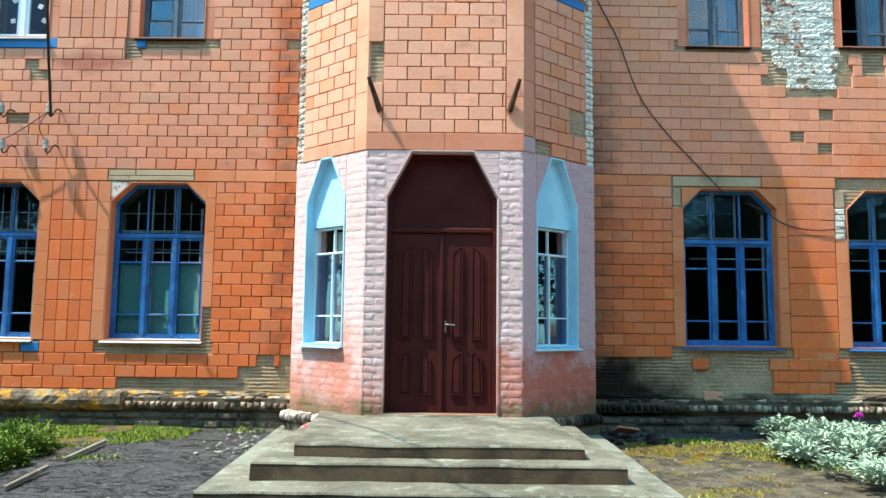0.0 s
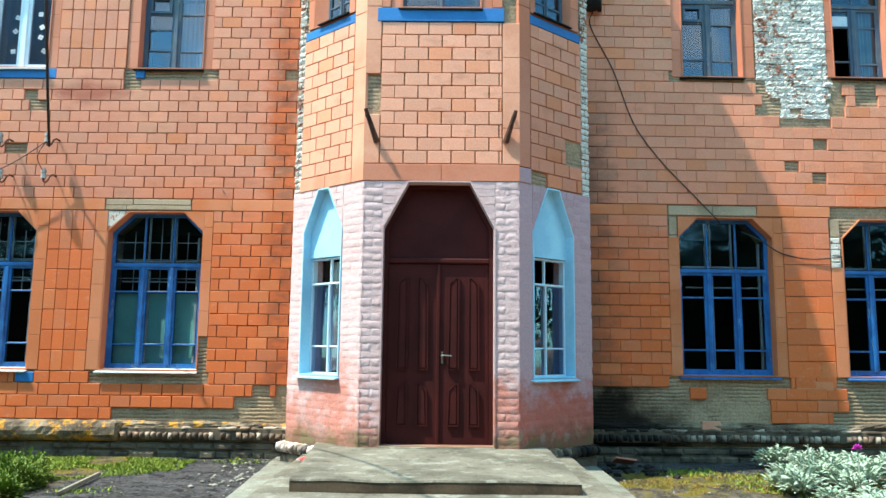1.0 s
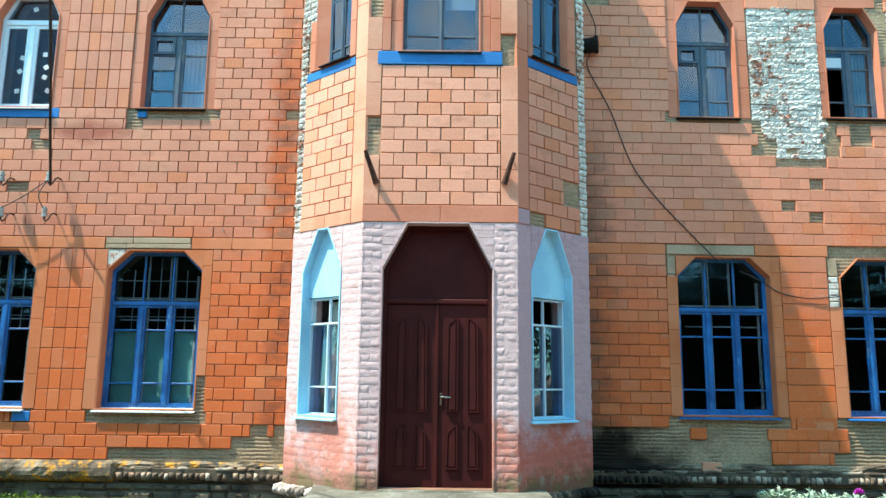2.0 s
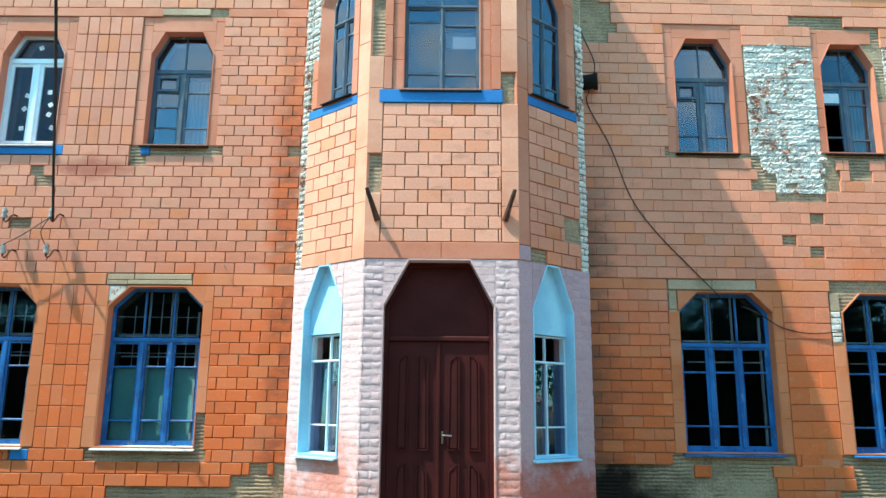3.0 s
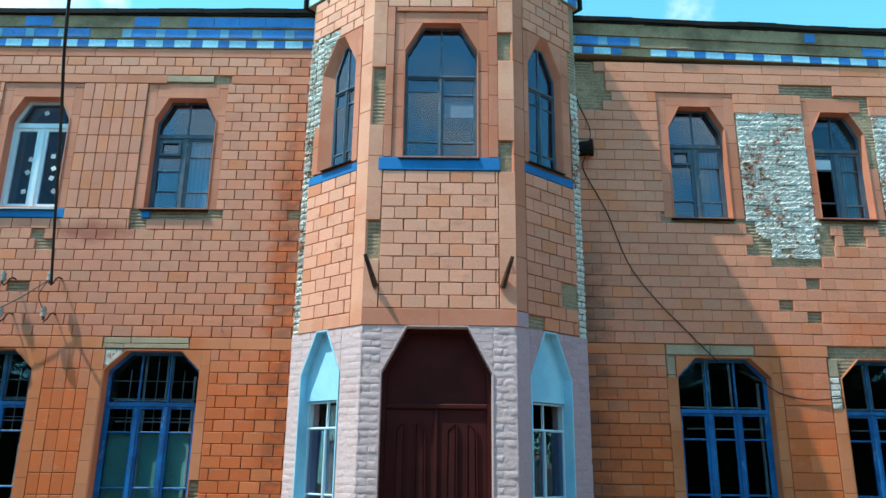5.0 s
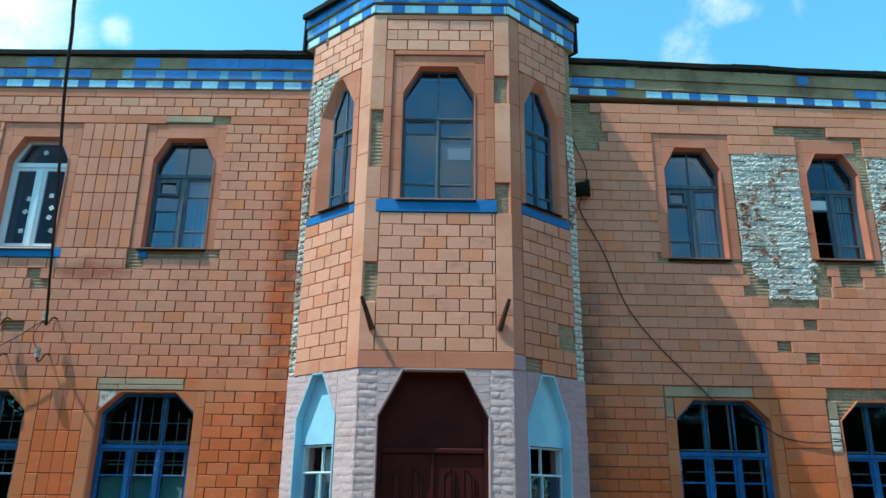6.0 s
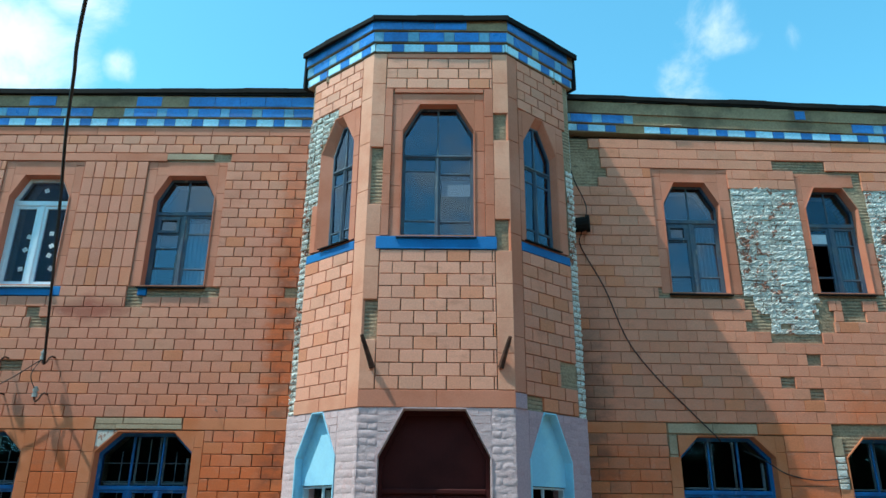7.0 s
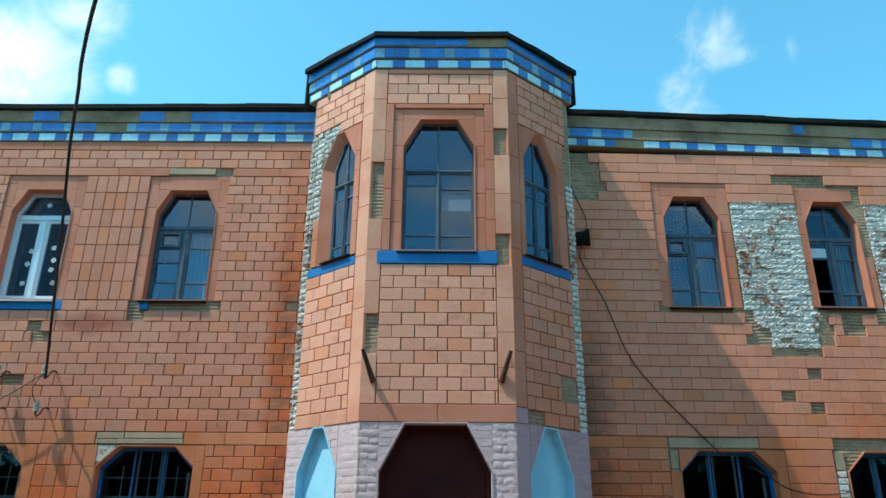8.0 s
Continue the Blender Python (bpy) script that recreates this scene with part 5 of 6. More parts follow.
# ---- plinth ----
for nm, m, u0, u1, lift in (("plinth_left", FL, -8.2, -1.72, 0.0), ("plinth_right", FR, 0.0, 6.6, 0.03)):
    bm = box(bmesh.new(), m, u0, u1, 0.0, SUB, -0.42, -0.1)
    pl = thing(nm, "crumbling plinth with a course of upright bricks and lichen", "plinth", kind="structure", bm=bm, material=STONE)
    for z0, z1 in ((-0.42, -0.3), (-0.3, -0.195), (-0.195, -0.1)):
        u = u0
        while u < u1 - 0.03:
            e = min(u1, u + random.choice((0.14, 0.19, 0.25, 0.33)))
            if random.random() > 0.12:
                part("stone", box(bmesh.new(), m, u, e - 0.012, -0.01 - random.uniform(0.0, 0.035), SUB, z0 + 0.004, z1 - random.uniform(0.004, 0.02), 0.025), STONE, pl)
            u = e
    bm = bmesh.new()
    roll_end = -3.85 if m is FL else 0.0
    n, last = 110, None
    for i in range(n + 1):
        u = u0 + (u1 - u0) * i / n
        now = []
        full = u < roll_end
        for k in range(9):
            a = math.pi * (k / 8 - 0.5)
            j = 0.016 * noise.noise(Vector((u * 5, k * 0.8, lift * 40))) + 0.012 * noise.noise(Vector((u * 17, k * 1.5, 2)))
            if full:
                out, z = 0.03 + 0.11 * math.cos(a), 0.03 + lift + 0.125 * math.sin(a)
            else:
                low = 0.04 * noise.noise(Vector((u * 2.3, 7, lift))) + (-0.03 if m is FL else 0.0)
                out, z = 0.006 + 0.05 * math.cos(a), 0.11 + low * 0.6 + lift + 0.05 * math.sin(a)
            now.append(bm.verts.new(m @ Vector((u, SUB - out - j, z + j * 0.6))))
        if last:
            for k in range(8):
                bm.faces.new((last[k], now[k], now[k + 1], last[k + 1]))
        last = now
    part("plinth_cap", bm, PLINTH_CAP, pl, "lichen-stained render over the bricks")
    # upright bricks bedded in mortar, with a broken flat course over them
    start = max(u0, roll_end) + 0.01
    part("bedding", box(bmesh.new(), m, start, u1, -0.045, SUB, -0.075 + lift, 0.075 + lift, 0.01), STONE, pl)
    row, u = [], start
    while u < u1 - 0.06:
        wd = random.choice((0.058, 0.064, 0.07, 0.078))
        if random.random() > 0.06:
            row.append((u, u + wd, -0.075 + lift, 0.035 + lift))
        u += wd + random.uniform(0.002, 0.007)
    lay_rough("brick", pl, m, row, PLINTH, 0.115, 0.022, 22.0, 4, 4, SUB, smooth=True, tilt=4)
    row, u = [], start
    while u < u1 - 0.1:
        wd = random.choice((0.12, 0.14, 0.2, 0.25))
        if random.random() > 0.2:
            row.append((u, u + wd, 0.04 + lift, 0.095 + lift))
        u += wd + random.uniform(0.004, 0.03)
    lay_rough("flat_brick", pl, m, row, PLINTH, 0.085, 0.025, 20.0, 5, 3, SUB, smooth=True, tilt=3)
for nm, m, u0, u1, mt in (("plinth_tower_left", FSL, -1.22, -0.35, FOOT), ("plinth_tower_right", FSR, 0.3, 1.2, PLINTH)):
    bm = box(bmesh.new(), m, u0, u1, -0.03, SUB, -0.4, -0.09, 0.02)
    pl = thing(nm, "broken brick foot of the tower", "plinth", kind="structure", bm=bm, material=STONE)
    row, u = [], u0
    while u < u1 - 0.05:
        wd = random.choice((0.06, 0.066, 0.075))
        row.append((u, u + wd, -0.1, 0.03))
        u += wd + 0.005
    lay_rough("brick", pl, m, row, mt, 0.12, 0.022, 22.0, 4, 4, SUB, tilt=4)

# ---- plants ----
def leaves(name, label, category, count, place, material, kind="stuff"):
    """Many folded leaves; place gives root, direction, length and width of one."""
    verts, faces = [], []
    for _ in range(count):
        root, way, length, width = place()
        way = Vector(way).normalized()
        side = way.cross(Vector((random.uniform(-0.4, 0.4), random.uniform(-0.4, 0.4), 1))).normalized()
        up = side.cross(way).normalized()
        r = Vector(root)
        k = len(verts)
        droop = -0.22 * length * up if length > 0.06 else Vector()
        mid = r + way * length * 0.5
        verts += [r, mid + side * width * 0.5 + up * width * 0.18, r + way * length + droop, mid - side * width * 0.5 + up * width * 0.18, mid]
        faces += [(k, k + 4, k + 1), (k + 1, k + 4, k + 2), (k, k + 3, k + 4), (k + 3, k + 2, k + 4)]
    me = bpy.data.meshes.new(name)
    me.from_pydata([tuple(v) for v in verts], [], faces)
    me.materials.append(material)
    return tagged(new(name, me), label, category, kind=kind)


def grass_place():
    while True:
        x, y = random.uniform(-7.5, -2.85), random.uniform(-1.75, -0.12)
        if y > -1.45 + 0.5 * (x + 3.9) - (1.6 if x < -4.2 else 0) and y > -0.95 - 0.9 * (-3.0 - x) and noise.noise(Vector((x * 1.7, y * 2.5, 5))) > -0.25 and y < -0.15:
            break
    return (x, y, ground_z(x, y) - 0.01), (random.gauss(0, 0.5), random.gauss(0, 0.5), 1), random.uniform(0.015, 0.055), random.uniform(0.007, 0.018)


leaves("grass", "short bright green grass and weeds by the plinth", "grass", 30000, grass_place, LEAF)


def weed_place():
    x, y = random.choice(((2.75, -0.75), (2.62, -0.8), (2.9, -0.7), (-2.35, -0.25), (-3.4, -1.9), (3.6, -1.1), (3.3, -1.5), (3.7, -1.9), (2.2, -3.3), (2.5, -3.5), (3.2, -1.2), (3.5, -0.9)))
    x, y = random.gauss(x, 0.16), min(-0.16, random.gauss(y, 0.1))
    return (x, y, ground_z(x, y) - 0.01), (random.gauss(0, 0.6), random.gauss(0, 0.6), 0.9), random.uniform(0.02, 0.06), random.uniform(0.008, 0.018)


leaves("weeds", "small green weeds in the trodden soil", "weeds", 2200, weed_place, LEAF)


def moss_place():
    while True:
        x, y = random.uniform(1.75, 4.6), random.uniform(-3.6, -0.7)
        if noise.noise(Vector((x * 1.6, y * 2.6, 9))) + 0.5 * noise.noise(Vector((x * 6, y * 6, 2))) > (-0.05 if y > -1.7 else 0.32):
            break
    return (x, y, ground_z(x, y) - 0.006), (random.gauss(0, 0.8), random.gauss(0, 0.8), 0.7), random.uniform(0.012, 0.035), random.uniform(0.006, 0.014)


leaves("moss", "yellow-green and rusty moss on the trodden soil", "moss", 9000, moss_place, MOSS_LEAF)
SHRUBS = [(random.uniform(-5.9, -3.8), random.uniform(-2.85, -1.5), random.uniform(0.13, 0.26)) for _ in range(34)] + [(-3.95, -2.3, 0.2), (-4.1, -1.9, 0.26), (-4.3, -2.6, 0.28)]


def shrub_place():
    x, y, r = random.choice(SHRUBS)
    d = Vector((random.gauss(0, 1), random.gauss(0, 1), random.gauss(0.5, 0.7))).normalized()
    d.z = abs(d.z)
    s = random.uniform(0.5, 1.0)
    c = Vector((x, y, ground_z(x, y))) + Vector((d.x * r, d.y * r, d.z * r * 1.3)) * s
    return c, d + Vector((0, 0, -0.1)), random.uniform(0.025, 0.05), random.uniform(0.018, 0.034)


leaves("flower_bed_foliage", "leafy green perennials in the flower bed", "foliage", 26000, shrub_place, LEAF_BED)
TUFTS = []
while len(TUFTS) < 110:
    x, y = random.uniform(3.3, 5.6), random.uniform(-2.95, -0.45)
    if x > 3.42 + 0.25 * max(0, y + 1.6):
        TUFTS.append((x, y, random.uniform(0.13, 0.23)))


def silver_place():
    x, y, r = random.choice(TUFTS)
    a, lift = random.uniform(0, 2 * math.pi), random.uniform(0.1, 1.3)
    d = Vector((math.cos(a), math.sin(a), lift))
    s = random.uniform(0.2, 0.9)
    base = Vector((x, y, ground_z(x, y) + 0.02)) + Vector((math.cos(a) * r * s * 0.8, math.sin(a) * r * s * 0.8, r * (1.05 - 0.5 * s * s) * random.uniform(0.35, 1)))
    return base, d, random.uniform(0.055, 0.1), random.uniform(0.02, 0.034)


leaves("silver_foliage", "mat of woolly silver-green leaves in the flower bed", "foliage", 17000, silver_place, SILVER)


def blade_place():
    x, y = random.gauss(-5.35, 0.07), random.gauss(-0.95, 0.05)
    return (x, y, ground_z(x, y)), (random.gauss(0.25, 0.25), random.gauss(0, 0.2), 1), random.uniform(0.25, 0.42), random.uniform(0.02, 0.03)


leaves("iris_leaves", "tuft of upright sword-shaped leaves by the plinth", "foliage", 16, blade_place, LEAF, "")


def flower(x, y, h, petals, material, label):
    f = thing("flower", label, "flower")
    z = ground_z(x, y)
    part("stem", tube(bmesh.new(), [(x, y, z), (x + 0.01, y, z + h * 0.6), (x, y - 0.01, z + h)], 0.006, 6), SILVER, f)
    bm = bmesh.new()
    for k in range(petals):
        a, e = 2.4 * k, 0.15 + 1.2 * k / petals
        d = Vector((math.cos(a) * math.cos(e), math.sin(a) * math.cos(e), math.sin(e)))
        p = Vector((x, y - 0.01, z + h))
        s = d.cross(Vector((0, 0, 1))).normalized() * 0.02
        vs = [bm.verts.new(q) for q in (p, p + d * 0.035 + s, p + d * 0.06, p + d * 0.035 - s)]
        bm.faces.new(vs)
    part("blossom", bm, material, f)


flower(4.05, -1.8, 0.46, 22, PETAL, "single magenta flower over silver leaves")
for x, y, h in ((3.72, -1.5, 0.46), (3.66, -1.45, 0.38), (3.9, -1.2, 0.36)):
    z = ground_z(x, y)
    t = thing("silver_spike", "upright woolly silver flower spike", "flower", "silver spikes")
    part("stem", tube(bmesh.new(), [(x, y, z), (x, y, z + h)], 0.006, 6), SILVER, t)
    bm = bmesh.new()
    for k in range(16):
        a = 2.4 * k
        p = Vector((x, y, z + h * (0.45 + 0.55 * k / 16)))
        d = Vector((math.cos(a), math.sin(a), 0.5)) * 0.04
        s = Vector((-math.sin(a), math.cos(a), 0)) * 0.011
        bm.faces.new([bm.verts.new(q) for q in (p, p + d * 0.5 + s, p + d, p + d * 0.5 - s)])
    part("spike_leaves", bm, SILVER, t)

# ---- loose things on the ground ----
for x0, y0, x1, y1 in ((-3.52, -2.1, -3.5, -1.3), (-3.42, -3.2, -3.46, -2.5)):
    a, b = Vector((x0, y0, ground_z(x0, y0) + 0.03)), Vector((x1, y1, ground_z(x1, y1) + 0.05))
    d = b - a
    m = Matrix.Translation(a) @ d.to_track_quat("X", "Z").to_matrix().to_4x4()
    bm = box(bmesh.new(), m, 0, d.length, -0.012, 0.012, -0.03, 0.012, 0.004)
    thing("edging_board", "weathered board edging the flower bed", "board", "edging boards", bm=bm, material=WOOD)


def rubble(n, spread, size, material, label, group):
    for _ in range(n):
        x, y = spread()
        s = random.uniform(*size)
        bm = bmesh.new()
        bmesh.ops.create_icosphere(bm, subdivisions=1, radius=s)
        for v in bm.verts:
            v.co *= 1 + 0.5 * noise.noise(v.co * 20 + Vector((x, y, 0)) * 9)
            v.co.z *= 0.6
        bm.transform(Matrix.Translation((x, y, ground_z(x, y) + s * 0.25)))
        thing("stone", label, "stone", group, bm=bm, material=material)


rubble(55, lambda: (random.gauss(-2.05, 0.22), random.uniform(-1.6, -0.25)), (0.009, 0.034), PALE_STONE, "pale lump of broken mortar on the asphalt", "rubble by the steps")
rubble(22, lambda: (random.uniform(1.8, 2.6), random.uniform(-1.0, -0.2)), (0.025, 0.07), PLINTH, "dark lump of broken brick by the plinth", "broken bricks")
rubble(28, lambda: (random.uniform(1.8, 3.3), random.uniform(-3.2, -0.8)), (0.006, 0.02), PALE_STONE, "small pale stone in the soil", "small stones")
rubble(40, lambda: (random.uniform(-3.3, -1.8), random.uniform(-3.8, -0.8)), (0.005, 0.018), PALE_STONE, "small pale stone on the asphalt", "small stones")
bm = box(bmesh.new(), pose(2.12, -0.42, -0.2, 62, 8, 12), -0.13, 0.13, -0.01, 0.01, -0.07, 0.07, 0.003)
thing("fallen_tile", "fallen facing tile leaning on broken bricks", "tile", bm=bm, material=TRIM)
bm = bmesh.new()
for k in range(5):
    a = 1.3 * k
    vs = [bm.verts.new((-1.36 + 0.05 * math.cos(a) + 0.02 * k, -1.9 + 0.03 * math.sin(a), -0.03 + 0.008 * k)), bm.verts.new((-1.33 + 0.03 * k, -1.87, 0.02)), bm.verts.new((-1.3 + 0.02 * k, -1.92 + 0.02 * math.sin(a), -0.02))]
    bm.faces.new(vs)
thing("litter", "crumpled scrap of red wrapper on the step", "litter", bm=bm, material=RED_SCRAP)
bm = box(bmesh.new(), FR, 1.472, 1.70, -0.03, 0.0, 0.1, 0.21, 0.003)
thing("leaning_tile", "pink tile standing on the plinth", "tile", bm=bm, material=TRIM_PALE)


# ---- trees behind, seen in the window panes; hedge and wall added unseen ----
def tree(x, y, h, spread):
    t = thing("tree", "leafy tree across the yard", "tree", "trees across the yard")
    bm = tube(bmesh.new(), [(x, y, -0.6), (x + 0.1, y, h * 0.3), (x - 0.1, y + 0.1, h * 0.75)], 0.22, 8, 0.08)
    for k in range(6):
        a = 2.1 * k
        z = h * (0.3 + 0.07 * k)
        tube(bm, [(x, y, z), (x + math.cos(a) * spread * 0.4, y + math.sin(a) * spread * 0.4, z + h * 0.12), (x + math.cos(a) * spread * 0.8, y + math.sin(a) * spread * 0.8, z + h * 0.22)], 0.07, 6, 0.02)
    part("trunk", bm, BARK, t)
    blobs = [(x + random.gauss(0, spread * 0.45), y + random.gauss(0, spread * 0.45), h * random.uniform(0.28, 0.92), random.uniform(1.0, 1.8)) for _ in range(26)]

    def put():
        bx, by, bz, r = random.choice(blobs)
        d = Vector((random.gauss(0, 1), random.gauss(0, 1), random.gauss(0, 1))).normalized()
        return Vector((bx, by, bz)) + d * r * random.uniform(0.5, 1), d + Vector((0, 0, -0.3)), random.uniform(0.2, 0.34), random.uniform(0.14, 0.24)
    crown = leaves("crown", "", "", 9000, put, LEAF_DARK, "")
    crown.parent = t


# dense rows, which also hold low sky light off the facade
for x, y, h, wide in ((-19, -9.5, 7, 3), (-20, -4, 7, 3), (-19, 2, 6.5, 3), (19, -9.5, 7, 3), (20, -4, 7, 3), (19, 2, 6.5, 3), (-24, -15, 10, 4), (-18.5, -17, 9.5, 4), (-13, -17.5, 10, 4), (-7.5, -18, 9, 4), (-2.5, -18, 8, 4), (2.5, -17.5, 7.8, 4), (7.5, -18, 9.5, 4), (13, -17.5, 9.5, 4), (18.5, -17, 9, 4), (24, -15, 10, 4)):
    tree(x, y, h, wide)


# unseen shrubs, added to block the bright horizon from the lower panes
def hedge_place():
    x, d = random.uniform(-26, 26), random.uniform(0, 1)
    return (x, -15.6 - random.uniform(0, 1.2), -0.4 + 4.6 * d ** 0.8), (random.gauss(0, 1), random.gauss(0.6, 0.6), random.gauss(0.3, 0.6)), random.uniform(0.16, 0.3), random.uniform(0.1, 0.2)


# unseen wall, added to keep bright ground out of the reflections
bm = box(bmesh.new(), IDENT, -40, 40, -21.4, -21.0, -0.6, 4.5)
thing("wall_yard", "unseen dark wall added behind the shrubs to darken the window reflections", "wall", kind="structure", bm=bm, material=STONE)
leaves("hedge", "unseen dark shrubs added across the yard to block the low sky", "hedge", 14000, hedge_place, LEAF_DARK)

# ---- cladding: tiles and bricks ----
TW, TH, GAP = 0.253, 0.1445, 0.009
near_tower = lambda p: abs(p[0])
tl = courses(-8.2, -1.62, 0.16, 2.74, TW, TH, GAP, [(-4.353, -2.872, 0.72, 2.8), (-4.94, -4.353, 0.72, 2.8), (-6.44, -4.94, 0.72, 2.8), (-4.306, -2.84, 0.59, 0.73),
                                                    (-5.22, -4.98, 0.59, 0.73), (-4.0, -1.6, 0.1, 0.3), (-2.5, -1.6, 0.1, 0.44), (-2.29, -2.08, 0.44, 0.66), (-2.0, -1.6, 0.3, 0.59)])
tl += courses(-8.2, -1.62, 2.89, 6.44, TW, TH, GAP, [(-4.10, -2.994, 4.585, 6.5), (-5.006, -4.10, 4.585, 6.5), (-6.11, -5.006, 4.46, 6.5), (-5.39, -5.22, 4.12, 4.28), (-5.32, -5.07, 4.0, 4.15), (-4.124, -3.1, 4.46, 4.62),
                                                     (-4.12, -3.9, 4.32, 4.47), (-3.1, -2.9, 4.46, 4.6), (-2.04, -1.86, 4.5, 4.62), (-5.58, -5.3, 3.45, 3.6)])
tl += courses(-8.2, -1.62, 6.575, 6.852, TW, TH, GAP)
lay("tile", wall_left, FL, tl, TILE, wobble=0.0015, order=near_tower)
up = courses(-4.937, -4.357, 0.735, 2.735, TW, 0.1445, GAP, upright=True) + courses(-5.0, -4.105, 4.6, 6.44, TW, 0.149, GAP, upright=True)
lay("upright_tile", wall_left, FL, up, TILE, wobble=0.0015)
lay("cement_patch", wall_left, FL, [(-4.24, -3.98, 2.745, 2.8), (-3.975, -3.16, 2.748, 2.803), (-4.235, -3.9, 2.808, 2.878), (-3.89, -3.17, 2.812, 2.88)], CEMENT, 0.03)
lay("tile", wall_left, FL, [(-3.95, -3.2, 6.47, 6.565)], GREY_TRIM)
tr = courses(0.0, 6.6, 0.19, 2.745, TW, TH, 0.008, side=0.003, holes=[(1.133, 2.575, 0.6, 2.8), (2.575, 3.18, 0.7, 2.8), (3.18, 6.7, 0.66, 2.8), (0.0, 1.35, 0.1, 0.58), (1.55, 2.05, 0.1, 0.6), (1.35, 1.56, 0.1, 0.44), (2.05, 2.34, 0.1, 0.5),
                                                  (2.05, 2.3, 0.5, 0.6), (1.1, 2.6, 0.6, 0.75), (3.3, 6.6, 0.1, 0.7), (2.0, 2.25, 0.1, 0.34), (3.1, 3.3, 0.1, 0.33), (1.34, 2.3, 0.15, 0.43)])
tr += courses(0.0, 6.6, 2.885, 6.40, TW, TH, 0.008, side=0.003, holes=[(1.252, 2.33, 4.56, 6.5), (2.33, 3.28, 4.42, 6.18), (3.28, 4.23, 4.45, 6.5), (4.23, 6.7, 4.4, 6.18), (2.46, 3.4, 4.36, 4.5), (2.42, 3.5, 4.22, 4.34), (2.31, 3.48, 4.08, 4.2), (2.62, 3.29, 3.92, 4.05), (3.28, 3.45, 4.3, 4.45),
                                                      (3.62, 3.9, 4.2, 4.46), (4.1, 4.3, 4.3, 4.46), (2.66, 2.84, 3.31, 3.45), (3.04, 3.22, 3.57, 3.72), (3.01, 3.19, 3.15, 3.29), (1.2, 2.3, 4.44, 4.6), (0.0, 0.63, 6.25, 6.5), (0.0, 0.5, 6.1, 6.3)])
tr += courses(0.0, 6.6, 6.405, 6.86, TW * 2.2, 0.15, 0.008, side=0.003, holes=[(0.0, 0.4, 6.7, 6.9), (0.0, 0.55, 6.3, 6.71), (3.0, 3.75, 6.4, 6.55)])
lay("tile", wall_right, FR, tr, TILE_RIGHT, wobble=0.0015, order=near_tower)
lay("long_tile", wall_right, FR, courses(2.58, 3.175, 0.74, 2.74, 0.4, 0.2, 0.007, shift=0.4, side=0.002), TILE_RIGHT, wobble=0.002)
lay("tile", wall_right, FR, [(2.66, 3.12, 0.59, 0.7)], TRIM_LOW)
def rough_courses(u0, u1, v0, v1, h=0.0745, ragged=0.0):
    """Courses of whole, half and broken bricks, with uneven ends where the field is ragged."""
    made = []
    rows = round((v1 - v0) / h)
    for r in range(rows):
        u, end = u0 + random.uniform(0, ragged), u1 - random.uniform(0, ragged)
        while u < end - 0.03:
            e = min(end, u + random.choice((0.12, 0.13, 0.19, 0.25)))
            e = end if end - e < 0.05 else e
            made.append((u + 0.002, e - 0.002, v0 + r * (v1 - v0) / rows + 0.002, v0 + (r + 1) * (v1 - v0) / rows - 0.002))
            u = e
    return made


white = rough_courses(2.345, 3.275, 4.54, 6.155) + rough_courses(2.44, 3.36, 4.3, 4.54, ragged=0.09) + rough_courses(2.56, 3.33, 4.03, 4.3, ragged=0.1)
white = [p for p in white if not (2.8 < (p[0] + p[1]) / 2 < 2.95 and 4.08 < (p[2] + p[3]) / 2 < 4.16)]
lay_rough("brick", wall_right, FR, white + rough_courses(4.24, 5.2, 4.43, 6.16), WHITE_BRICK, 0.02, 0.019, 62.0, 9, 4, smooth=False, tilt=1.6, rim_out=0.014)
lay("cement_patch", wall_right, FR, [(1.15, W3[0] - 0.012, 2.5, 2.72), (1.15, W3[0] - 0.015, 2.36, 2.49), (3.19, W4[0] - 0.02, 2.5, 2.72)], CEMENT, 0.022)
lay("cement_patch", wall_right, FR, courses(1.15, 2.27, 2.75, 2.875, 0.56, 0.125, 0.004), CEMENT, 0.018)
lay("brick", wall_right, FR, courses(3.185, W4[0] - 0.005, 2.02, 2.49, 0.25, 0.0745, 0.007), WHITE_BRICK, 0.024, 0.01, 0.004)
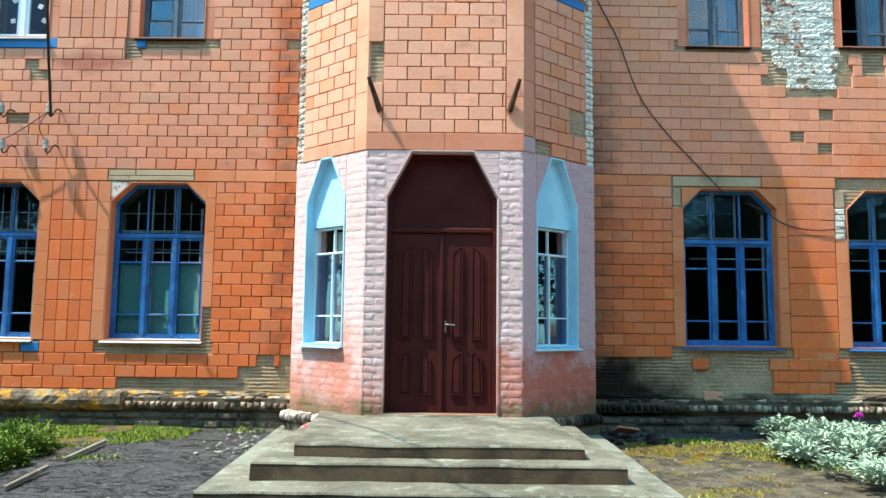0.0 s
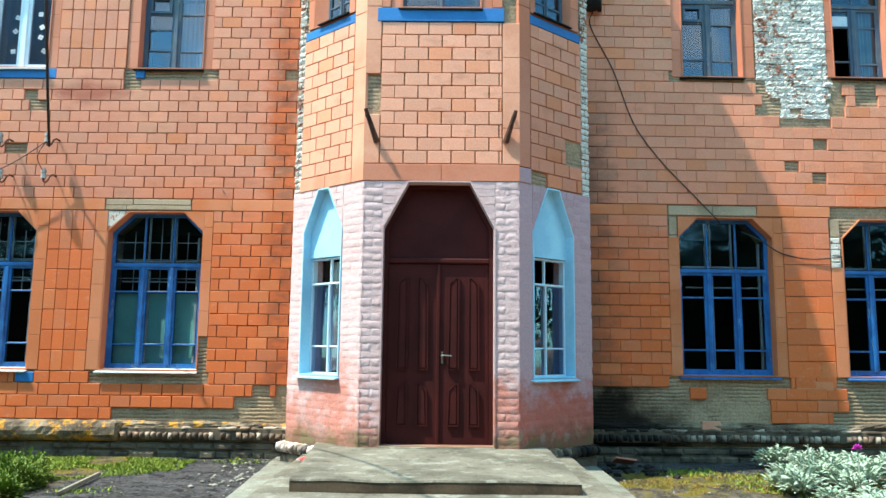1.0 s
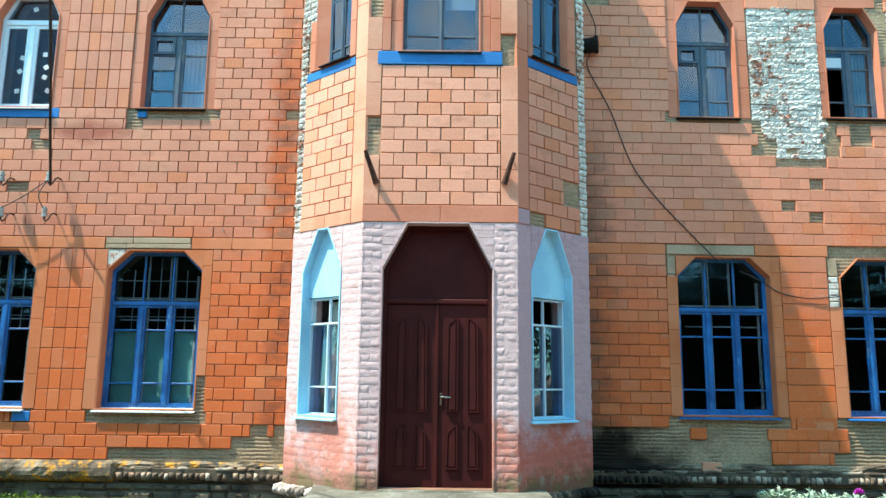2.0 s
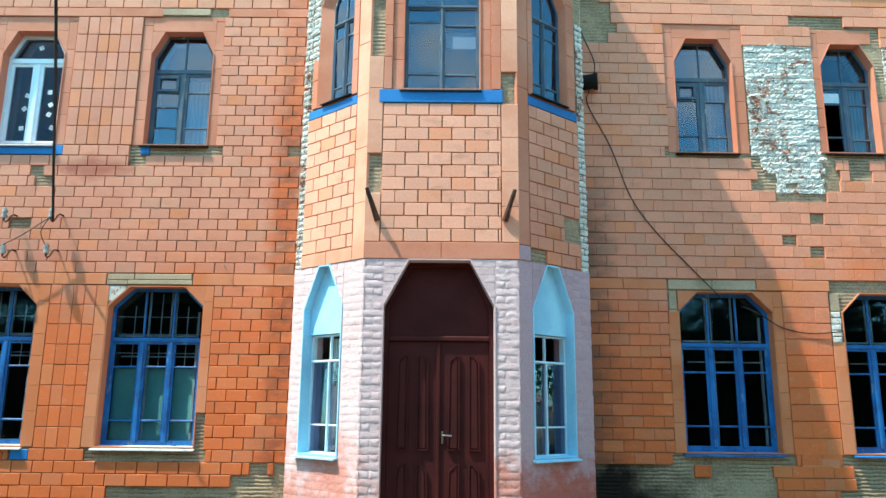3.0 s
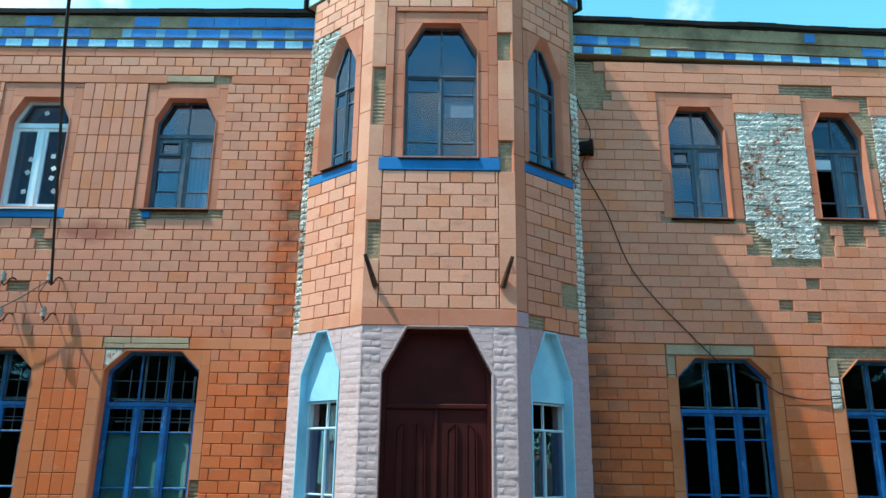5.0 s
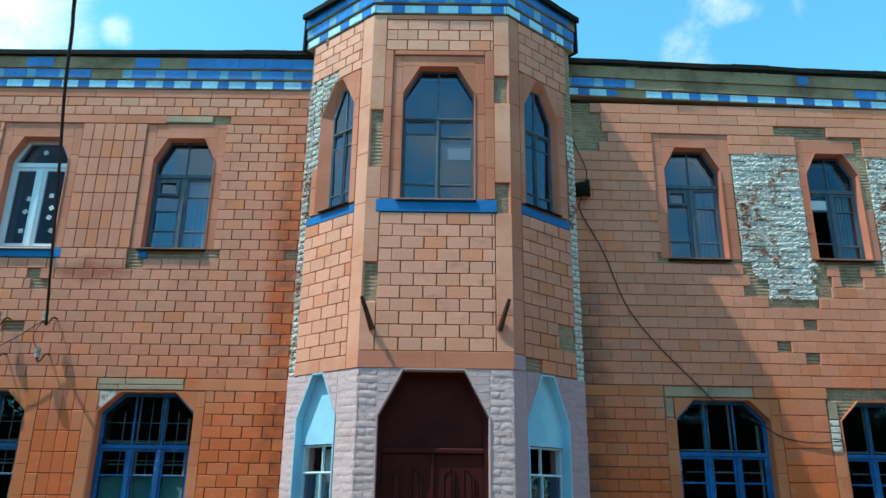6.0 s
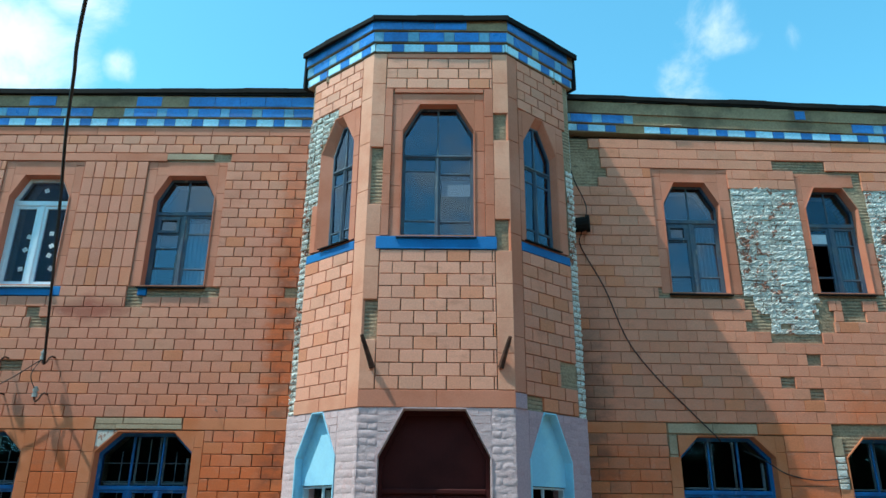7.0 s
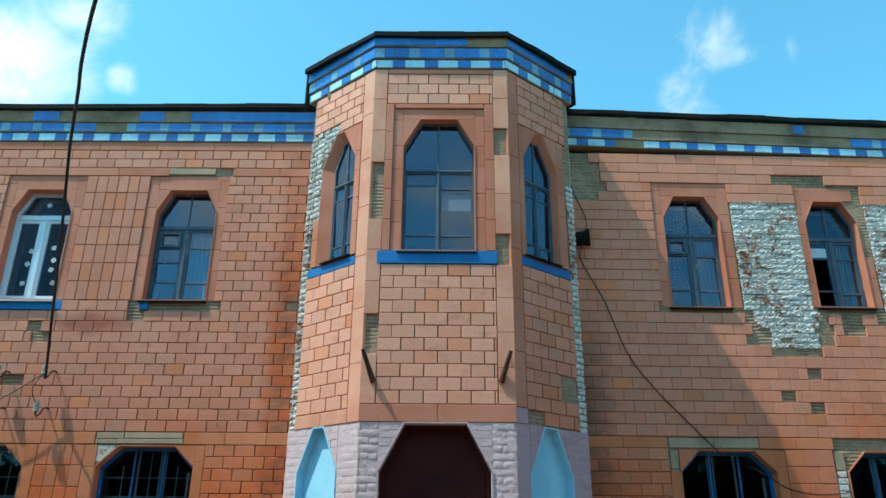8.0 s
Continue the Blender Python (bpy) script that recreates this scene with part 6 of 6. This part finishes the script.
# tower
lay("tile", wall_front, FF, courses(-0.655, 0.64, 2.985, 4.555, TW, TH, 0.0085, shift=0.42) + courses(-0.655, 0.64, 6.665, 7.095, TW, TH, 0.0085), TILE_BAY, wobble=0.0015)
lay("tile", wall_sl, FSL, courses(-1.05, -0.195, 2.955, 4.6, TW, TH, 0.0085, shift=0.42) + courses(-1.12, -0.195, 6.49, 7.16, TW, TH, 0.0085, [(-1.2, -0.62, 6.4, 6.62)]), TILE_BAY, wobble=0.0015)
lay("tile", wall_sr, FSR, courses(0.18, 1.03, 2.81, 4.6, TW, TH, 0.0085, [(0.75, 1.1, 3.1, 3.42), (0.0, 0.45, 2.7, 2.9)]) + courses(0.18, 1.06, 6.47, 7.16, TW, TH, 0.0085), TILE_SIDE_SHADED, wobble=0.0015)
lay_rough("brick", wall_sl, FSL, courses(-SIDE - 0.01, -1.045, 2.78, 6.6, 0.14, 0.0745, 0.012) + courses(-1.05, -0.91, 5.25, 6.62, 0.2, 0.0745, 0.012) + courses(-0.91, -0.62, 6.2, 6.62, 0.2, 0.0745, 0.012, [(-0.83, -0.5, 6.2, 6.3), (-0.77, -0.5, 6.3, 6.42), (-0.68, -0.5, 6.42, 6.5)]), WHITE_BRICK, 0.024, 0.019, 60.0, 6, 4, smooth=False, tilt=2, rim_out=0.014)
lay_rough("brick", wall_sr, FSR, courses(1.035, SIDE + 0.01, 2.78, 5.9, 0.14, 0.0745, 0.012), WHITE_BRICK, 0.024, 0.019, 60.0, 6, 4, smooth=False, tilt=2, rim_out=0.014)


def corner_bricks(parent, m, o, material):
    u0, u1, v0, v1, a, b = o
    for tri in ([(u0, v1 - b), (u0 + a, v1), (u0, v1)], [(u1 - a, v1), (u1, v1 - b), (u1, v1)]):
        us, vs = [p[0] for p in tri], [p[1] for p in tri]
        for p in courses(min(us), max(us), min(vs), max(vs), 0.25, 0.077, 0.007):
            line = clip(rect(*p), tri)
            if len(line) > 2:
                part("brick", prism(bmesh.new(), m, line, random.uniform(0.004, 0.007), SUB + 0.004), material, parent)


for parent, m, u0, u1, o, material in ((pink_front, FF, -XF - 0.006, XF + 0.006, DOOR, PINK), (pink_sl, FSL, -SIDE - 0.006, 0.006, PSL, PINK), (pink_sr, FSR, -0.006, SIDE + 0.006, PSR, PINK_SHADED)):
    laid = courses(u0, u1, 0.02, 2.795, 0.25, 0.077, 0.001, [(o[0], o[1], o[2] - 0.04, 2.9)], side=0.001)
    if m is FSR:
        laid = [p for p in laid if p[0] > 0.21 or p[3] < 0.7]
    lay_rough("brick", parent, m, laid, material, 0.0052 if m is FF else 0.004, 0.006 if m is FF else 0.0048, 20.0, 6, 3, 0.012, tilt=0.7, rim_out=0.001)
    corner_bricks(parent, m, o, material)
